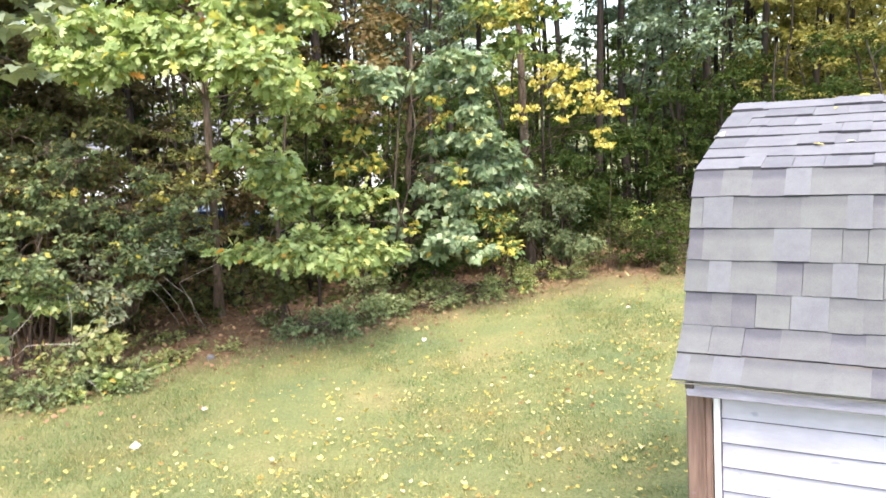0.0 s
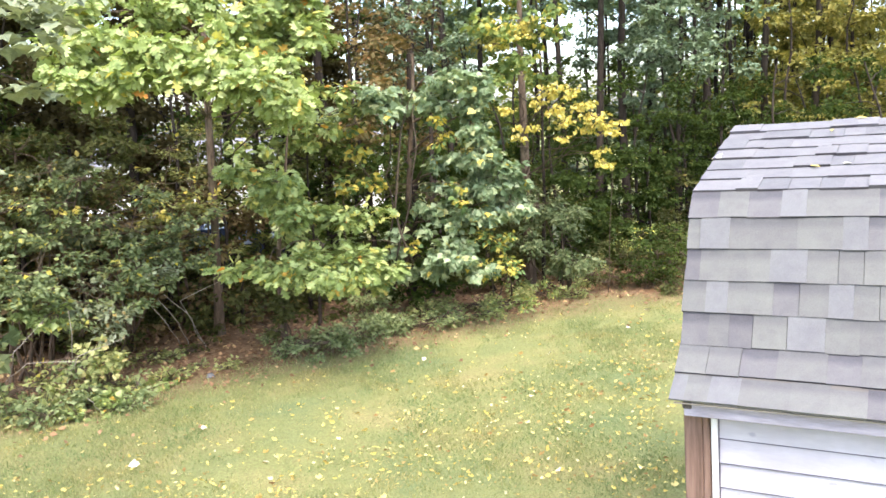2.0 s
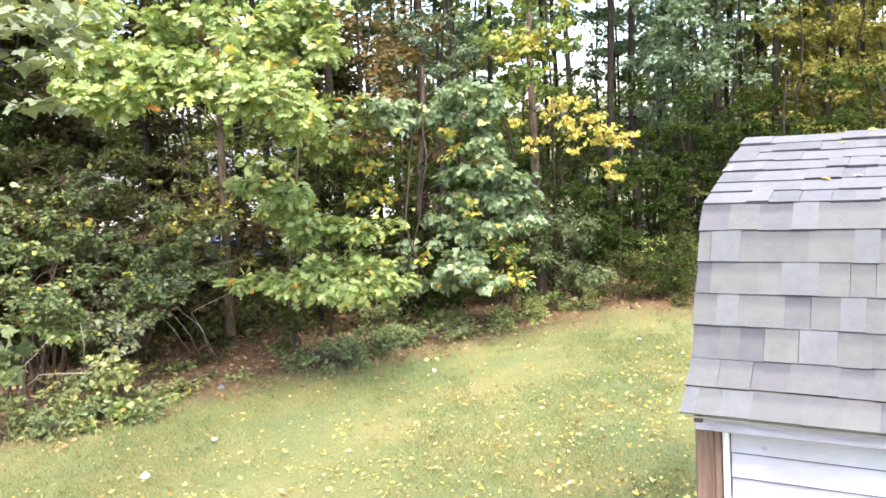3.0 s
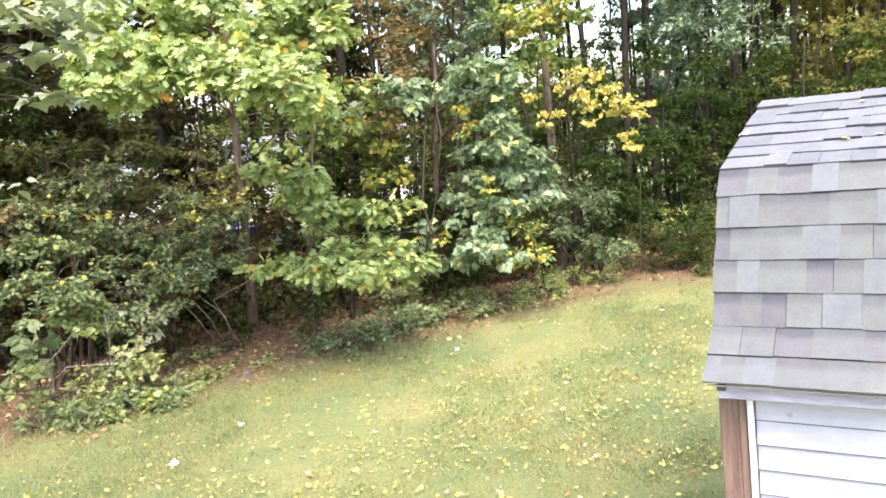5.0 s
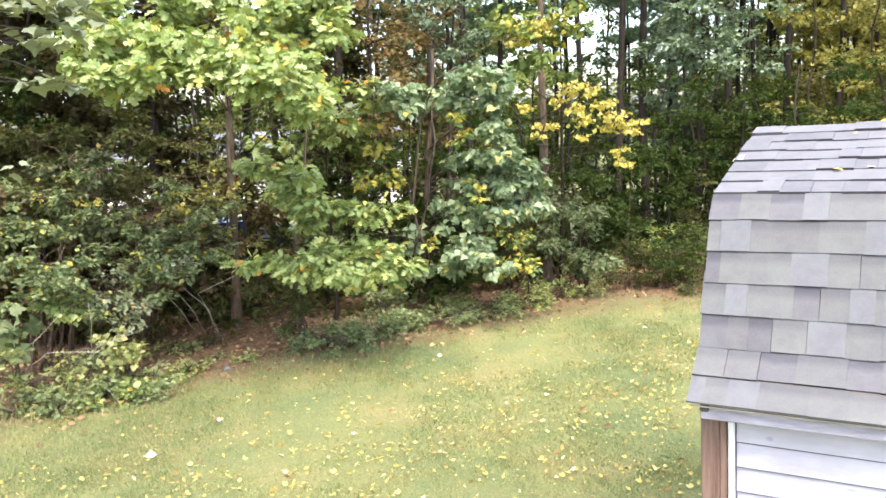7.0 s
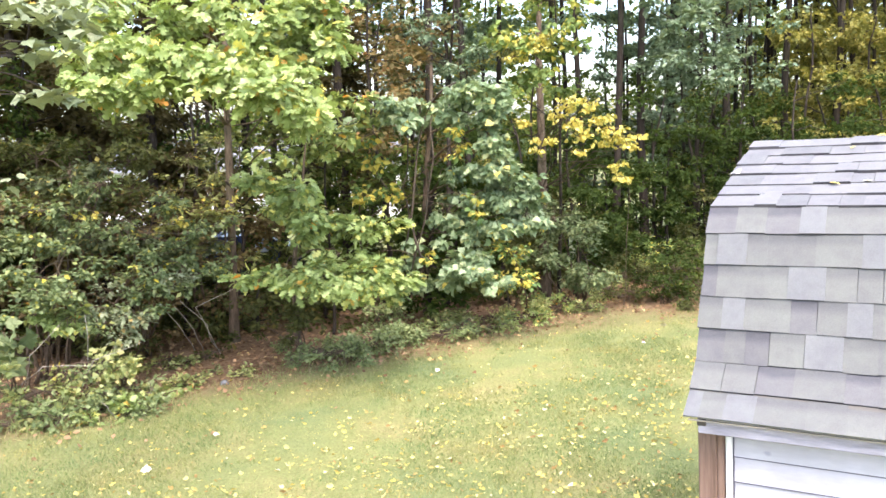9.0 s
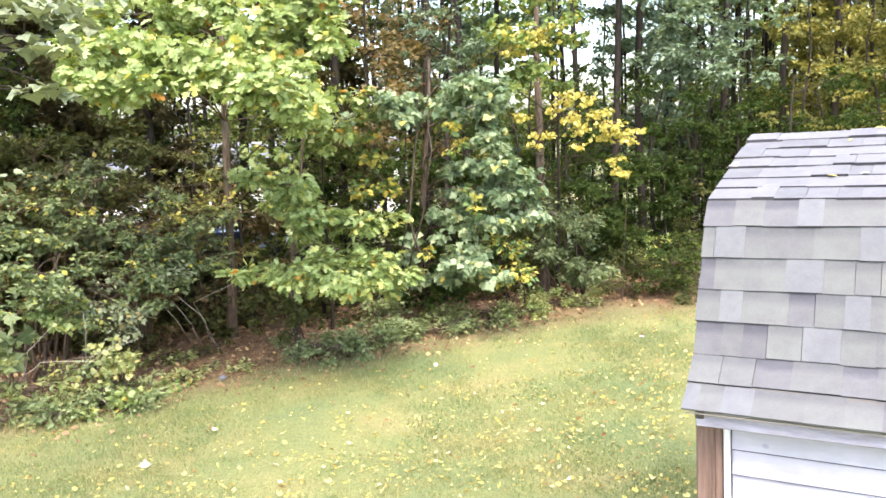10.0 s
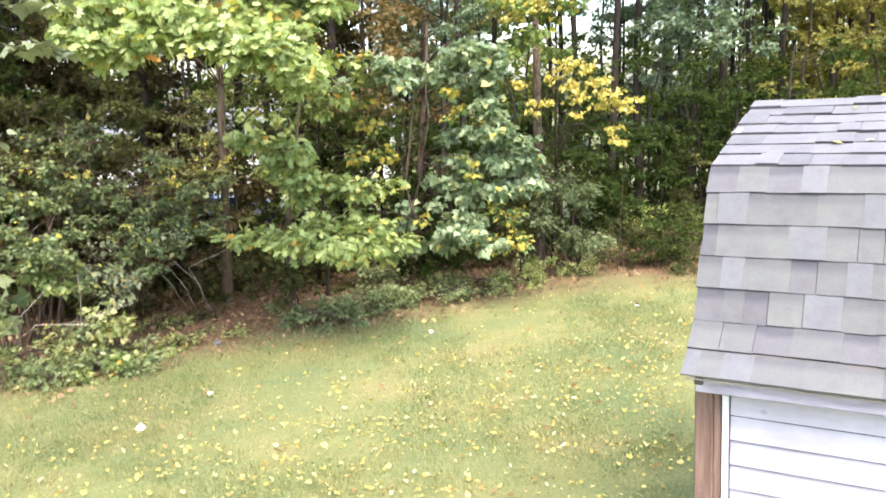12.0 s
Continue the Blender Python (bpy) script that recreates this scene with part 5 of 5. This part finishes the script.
TRUNKS = [(-1.88, 15.0, 0), (-0.45, 14.6, 2), (0.33, 16.5, 3), (2.79, 18.0, 3), (3.29, 17.0, 2), (4.02, 17.5, 0), (5.94, 18.0, 0), (7.77, 23.0, 1), (7.52, 21.0, 3), (7.56, 19.0, 0), (9.82, 23.0, 1), (8.28, 18.4, 2), (10.18, 22.0, 1), (10.01, 20.0, 3), (-1.22, 20.0, 2), (1.35, 22.0, 0), (7.23, 25.0, 2), (10.20, 27.0, 0), (-2.92, 19.0, 3), (5.52, 21.0, 0), (8.86, 29.0, 3), (10.68, 26.0, 3), (12.95, 27.0, 0),
          (-4.8, 13.2, 2), (-6.3, 12.4, 1), (-7.6, 11.2, 3), (-3.4, 16.5, 2), (-2.6, 15.2, 2), (-3.9, 15.6, 0), (10.5, 22, 1), (9.2, 19.4, 3)]
for i, (x, y, k) in enumerate(TRUNKS):
    stand(x, y, k, 0 if i < 24 else 47 * i)
rng = R(80)
for i in range(30):
    y = rng.uniform(20, 38)
    x = rng.uniform(-0.75, 0.75) * y + 1.5
    if (not clearing(x, y, False) or i % 5 == 0) and not (-0.46 < x / y < -0.06 and y > 24 and i % 2):
        stand(x, y, int(rng.integers(4)), rng.uniform(0, 360))
for i in range(10):
    stand(rng.uniform(-15, -9.5), rng.uniform(9, 16), int(rng.integers(4)), rng.uniform(0, 360))
for i in range(6):
    stand(rng.uniform(11, 18), rng.uniform(15, 20), int(rng.integers(4)), rng.uniform(0, 360))
for i, k in enumerate(KINDS):
    k.matrix_world = pose(-16 + 0.4 * i, 16 + 3.5 * i, -0.6, 0, 0, 20)


def understory(seed, mat, leaf, n, label, low=0.8, high=4.6):
    rng = R(seed)
    blobs = []
    for k in range(8):
        z = low + (high - low) * (k + rng.uniform(0, 1)) / 8
        a, d = rng.uniform(0, 6.28), rng.uniform(0.2, 0.9)
        s = rng.uniform(0.35, 0.75)
        blobs.append((d * math.cos(a), d * math.sin(a), z, s, s, s * 0.4, n / 8))
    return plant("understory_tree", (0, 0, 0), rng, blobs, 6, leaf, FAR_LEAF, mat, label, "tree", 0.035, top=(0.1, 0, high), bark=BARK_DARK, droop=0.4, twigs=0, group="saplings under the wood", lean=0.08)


UNDER = [understory(91, WOODS, 0.1, 430, "understory sapling with layered green leaves"), understory(92, GLOOM, 0.09, 430, "understory sapling with dull green leaves, darkened for shade", 0.3, 3.6),
         understory(93, WOODS_GOLD, 0.12, 300, "understory sapling with yellow-green leaves", 1.5, 5.5), understory(94, RUST, 0.12, 200, "sapling with rust-brown leaves", 2.6, 5.2),
         understory(96, WOODS_GREY, 0.12, 260, "slender tree with grey-green leaves high up", 3.7, 5.4)]
SAPLINGS = [(7.26, 17.5, 2), (8.53, 18.5, 2), (8.91, 17.8, 2), (7.90, 20.0, 2), (9.99, 20.5, 2), (-1.2, 13.4, 3), (-1.3, 15.6, 3), (-0.75, 16.6, 3), (-1.75, 17.4, 3), (-0.4, 18.0, 3), (5.0, 16.0, 1), (5.6, 17.4, 1), (4.4, 19.5, 0), (6.6, 18.6, 1), (7.4, 17.0, 1), (8.6, 18.8, 2), (9.4, 17.8, 2), (10.2, 20, 2), (3.2, 20, 0), (-5.6, 12.6, 0), (-4.7, 14.6, 1), (-6.9, 11.6, 1),
            (-2.4, 14.8, 1), (5.6, 16.2, 4), (4.7, 16.8, 4), (0.9, 14.6, 1), (1.9, 17.6, 0), (3.9, 15.4, 1), (-7.8, 10.0, 0), (6.1, 15.2, 1), (7.9, 15.4, 1)]
for i, (x, y, k) in enumerate(SAPLINGS):
    copy_thing(UNDER[k], pose(x, y, float(height(x, y)) - 0.03, 0, 0, 63 * i))
rng = R(81)
for i in range(40):
    y = rng.uniform(18, 34)
    x = rng.uniform(-0.7, 0.75) * y + 1
    if clearing(x, y) or (-0.46 < x / y < -0.06 and y > 24 and i % 3 == 0):
        continue
    copy_thing(UNDER[int(rng.integers(3))], pose(x, y, float(height(x, y)) - 0.03, 0, 0, rng.uniform(0, 360)))
BRUSH = [understory(97, DEEP, 0.1, 420, "dense dark green brush under the trees", 0.1, 1.7), understory(98, GLOOM, 0.1, 460, "dense brush with dull green leaves, darkened for shade", 0.1, 2.3), understory(99, GLOOM, 0.095, 460, "dense brush with green leaves darkened for the wood's shade", 0.2, 2.8)]
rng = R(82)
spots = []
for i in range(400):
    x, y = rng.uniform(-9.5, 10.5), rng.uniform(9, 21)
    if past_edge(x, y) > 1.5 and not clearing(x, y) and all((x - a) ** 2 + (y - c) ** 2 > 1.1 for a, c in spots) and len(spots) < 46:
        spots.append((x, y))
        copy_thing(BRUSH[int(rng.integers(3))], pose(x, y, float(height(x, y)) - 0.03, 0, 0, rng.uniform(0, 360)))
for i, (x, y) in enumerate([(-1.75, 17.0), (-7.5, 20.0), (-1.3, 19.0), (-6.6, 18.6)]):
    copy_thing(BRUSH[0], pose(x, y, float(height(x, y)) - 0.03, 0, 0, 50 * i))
# Added brush whose brown leaves colour the shaded gaps behind the shrubs.
BROWN_BRUSH = understory(116, BROWN_SHADE, 0.11, 300, "brown brush added for the shaded stems behind the shrubs", 0.2, 2.2)
for i, (x, y) in enumerate([(-4.6, 11.3), (-3.9, 11.7), (-5.5, 10.9), (-3.2, 12.3), (-6.0, 10.2), (-5.2, 12.0)]):
    copy_thing(BROWN_BRUSH, pose(x, y, float(height(x, y)) - 0.03, 0, 0, 67 * i))
BROWN_BRUSH.matrix_world = pose(-10.4, 8.6, -0.02, 0, 0, 15)
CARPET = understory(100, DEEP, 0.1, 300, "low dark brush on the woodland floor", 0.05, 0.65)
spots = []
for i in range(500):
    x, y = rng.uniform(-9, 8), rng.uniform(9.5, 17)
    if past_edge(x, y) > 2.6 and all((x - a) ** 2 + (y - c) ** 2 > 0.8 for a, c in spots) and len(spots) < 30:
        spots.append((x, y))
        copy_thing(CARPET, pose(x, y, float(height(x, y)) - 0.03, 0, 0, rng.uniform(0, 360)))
CARPET.matrix_world = pose(-9.6, 7.6, -0.02, 0, 0, 80)
for i, k in enumerate(BRUSH):
    k.matrix_world = pose(-9.5 - 0.5 * i, 9 + 1.3 * i, -0.02, 0, 0, 30)
for i, k in enumerate(UNDER):
    k.matrix_world = pose(-11 - 0.7 * i, 9 + 2.2 * i, -0.02, 0, 0, 30)


def sparse_tree(seed, mat, low=2.2, high=10.2, leaf=0.15):
    rng = R(seed)
    blobs = []
    for k in range(14):
        z = low + (high - low) * (k + rng.uniform(0, 1)) / 14
        a, d = rng.uniform(0, 6.28), rng.uniform(0.2, 1.5)
        s = rng.uniform(0.5, 0.95)
        blobs.append((d * math.cos(a), d * math.sin(a), z, s, s, s * 0.45, 26))
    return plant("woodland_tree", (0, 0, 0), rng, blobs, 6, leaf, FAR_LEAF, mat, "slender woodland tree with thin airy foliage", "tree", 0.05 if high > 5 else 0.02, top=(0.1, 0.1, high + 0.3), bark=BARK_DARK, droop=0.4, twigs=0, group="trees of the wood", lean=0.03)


AIRY = [sparse_tree(110, WOODS), sparse_tree(111, WOODS_GREY), sparse_tree(112, WOODS_GOLD)]
rng = R(83)
for i in range(34):
    y = rng.uniform(17, 31)
    a = rng.uniform(-0.12, 0.06) if i % 6 == 0 else rng.uniform(0.19, 0.34) if i % 4 == 1 else rng.uniform(0.36, 0.58)
    copy_thing(AIRY[2 if a > 0.36 else 1 if a < 0.1 else i % 2], pose(a * y, y, float(height(a * y, y)) - 0.03, 0, 0, rng.uniform(0, 360)))
for i, (x, y) in enumerate([(5.2, 27.4), (4.9, 25.0), (7.4, 24.5), (8.6, 27.0), (9.4, 28.5)]):
    copy_thing(AIRY[i % 2], pose(x, y, float(height(x, y)) - 0.03, 0, 0, 101 * i))
for i, (a, y, k) in enumerate([(-0.115, 18.0, 0), (-0.08, 19.5, 2), (-0.05, 17.5, 0), (-0.02, 20.5, 1), (-0.1, 22.0, 2)]):
    copy_thing(AIRY[k], pose(a * y, y, float(height(a * y, y)) - 0.03, 0, 0, 83 * i))
# Fills the dark behind the shrubs; the shade is in the leaf colour.
DUSK = understory(115, DIM, 0.13, 640, "dense sapling behind the shrubs, its brown leaves darkened for shade", 1.6, 5.2)
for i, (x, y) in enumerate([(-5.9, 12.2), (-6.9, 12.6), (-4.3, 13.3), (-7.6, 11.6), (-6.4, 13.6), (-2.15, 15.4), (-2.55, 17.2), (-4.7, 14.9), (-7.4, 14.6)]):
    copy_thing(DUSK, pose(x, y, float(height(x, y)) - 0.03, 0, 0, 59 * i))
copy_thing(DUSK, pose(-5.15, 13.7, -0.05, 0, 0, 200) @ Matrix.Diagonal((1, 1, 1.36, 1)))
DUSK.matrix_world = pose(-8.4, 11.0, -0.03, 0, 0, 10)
SCREEN = [sparse_tree(113, WOODS, 0.7, 3.2, 0.11), sparse_tree(114, DEEP, 0.5, 3.0, 0.11)]
for i, (x, y) in enumerate([(-2.9, 15.6), (-2.5, 13.4), (-6.4, 14.4), (-7.2, 15.5), (-1.9, 14.2), (-4.3, 14.2), (-2.4, 16.0), (-6.9, 13.2)]):
    copy_thing(SCREEN[i % 2], pose(x, y, float(height(x, y)) - 0.03, 0, 0, 77 * i))
for i, k in enumerate(SCREEN):
    k.matrix_world = pose(-12 - i, 12.5, -0.03, 0, 0, 10)
for i, k in enumerate(AIRY):
    k.matrix_world = pose(-13 - i, 20 + 2 * i, -1.0, 0, 0, 10)


def far_woods():
    rng = R(95)
    blobs = []
    for k in range(240):
        a = rng.uniform(-1.0, 1.0)
        d = rng.uniform(56, 72)
        s = rng.uniform(2, 4)
        if clearing(math.sin(a), math.cos(a), False) and k % 2 == 0 and (k % 5 or 0.14 < a < 0.19):
            continue
        blobs.append((d * math.sin(a), d * math.cos(a), rng.uniform(-1, 4) if k % 2 else rng.uniform(3, 15), s, s, s * 0.7, 52))
    me, _ = foliage("far_woods", rng, blobs, 6, 0.58, FAR_LEAF, FAR_GREEN)
    tagged(new("far_woods", me), "distant hazy green woods closing the view", "woods", kind="stuff")


far_woods()


# ---- beyond the wood ----
def far_house():
    at = (-11.0, 41, -1.3)
    e = base_of("house", at, "pale white-sided house glimpsed through the trees", "house")
    wall = plain("pale_siding", (0.8, 0.8, 0.79), 0.6)
    roofing = plain("grey_roofing", (0.2, 0.2, 0.21), 0.9)
    glass = plain("dark_window_glass", (0.05, 0.06, 0.07), 0.1)
    body = part("wall", box(17, 8, 2.7, 0.02, (0, 4, 1.35)), wall, e)
    for k in range(8):
        part("siding_board", box(17.02, 0.03, 0.27, 0.006, (0, -0.012, 0.2 + 0.3 * k)), wall, body)
    bm = bmesh.new()
    v = [bm.verts.new(p) for p in ((-8.8, -0.4, 2.68), (8.8, -0.4, 2.68), (8.8, 8.4, 2.68), (-8.8, 8.4, 2.68), (-8.8, 4, 3.7), (8.8, 4, 3.7))]
    for f in ((0, 1, 5, 4), (2, 3, 4, 5), (0, 4, 3), (1, 2, 5), (0, 3, 2, 1)):
        bm.faces.new([v[i] for i in f])
    part("roof", bm, roofing, e)
    for x in (-6, -1.6, 4.5):
        w = part("window", box(1.1, 0.08, 1.3, 0.01, (x, -0.05, 1.5)), plain("window_frame_white", (0.8, 0.8, 0.8)), e)
        part("pane", box(0.94, 0.03, 1.14, 0.004, (x, -0.09, 1.5)), glass, w)


far_house()


def parked_car():
    """A dark blue saloon seen side-on beyond the trees."""
    at = (-5.2, 21.5, float(height(-5.2, 21.5)))
    e = base_of("car", at, "dark blue car parked beyond the trees", "car", turn=8)
    paint = plain("dark_blue_paint", (0.028, 0.038, 0.07), 0.25)
    glass = plain("car_glass", (0.25, 0.3, 0.36), 0.06)
    rubber, steel = plain("tyre_rubber", (0.02, 0.02, 0.02), 0.8), plain("wheel_steel", (0.5, 0.5, 0.52), 0.35, 0.8)

    def hull(profile, wide, mat, name, parent, inset=0.0):
        bm = bmesh.new()
        rows = [[bm.verts.new((x, s * (wide / 2 - (inset if z > 0.9 else 0)), z)) for x, z in profile] for s in (-1, 1)]
        for k in range(len(profile)):
            j = (k + 1) % len(profile)
            bm.faces.new([rows[0][k], rows[0][j], rows[1][j], rows[1][k]])
        for r in rows:
            bm.faces.new(r)
        bmesh.ops.recalc_face_normals(bm, faces=bm.faces)
        bmesh.ops.bevel(bm, geom=bm.edges[:], offset=0.035, segments=2, affect='EDGES')
        return part(name, bm, mat, parent)

    body = hull([(-2.2, 0.3), (-2.25, 0.75), (-2.0, 0.9), (-1.3, 0.95), (1.0, 0.95), (2.0, 0.82), (2.2, 0.6), (2.2, 0.3)], 1.75, paint, "body", e)
    hull([(-1.55, 0.93), (-0.95, 1.4), (0.35, 1.42), (1.05, 0.93)], 1.6, paint, "cabin", e, 0.12)
    for x, w in ((-0.75, 0.62), (0.1, 0.62)):
        part("window", box(w, 0.02, 0.34, 0.01, (x, -0.745, 1.15)), glass, body)
    for x in (-1.35, 1.35):
        for s in (-1, 1):
            bm = bmesh.new()
            bmesh.ops.create_cone(bm, cap_ends=True, segments=24, radius1=0.31, radius2=0.31, depth=0.2, matrix=pose(x, s * 0.78, 0.31, 90))
            bmesh.ops.bevel(bm, geom=[g for g in bm.edges if g.is_boundary is False and abs(g.calc_face_angle(0)) > 1], offset=0.03, segments=2, affect='EDGES')
            wheel = part("tyre", bm, rubber, e)
            bm = bmesh.new()
            bmesh.ops.create_cone(bm, cap_ends=True, segments=20, radius1=0.2, radius2=0.17, depth=0.03, matrix=pose(x, s * 0.89, 0.31, 90 * s))
            part("rim", bm, steel, wheel)


parked_car()
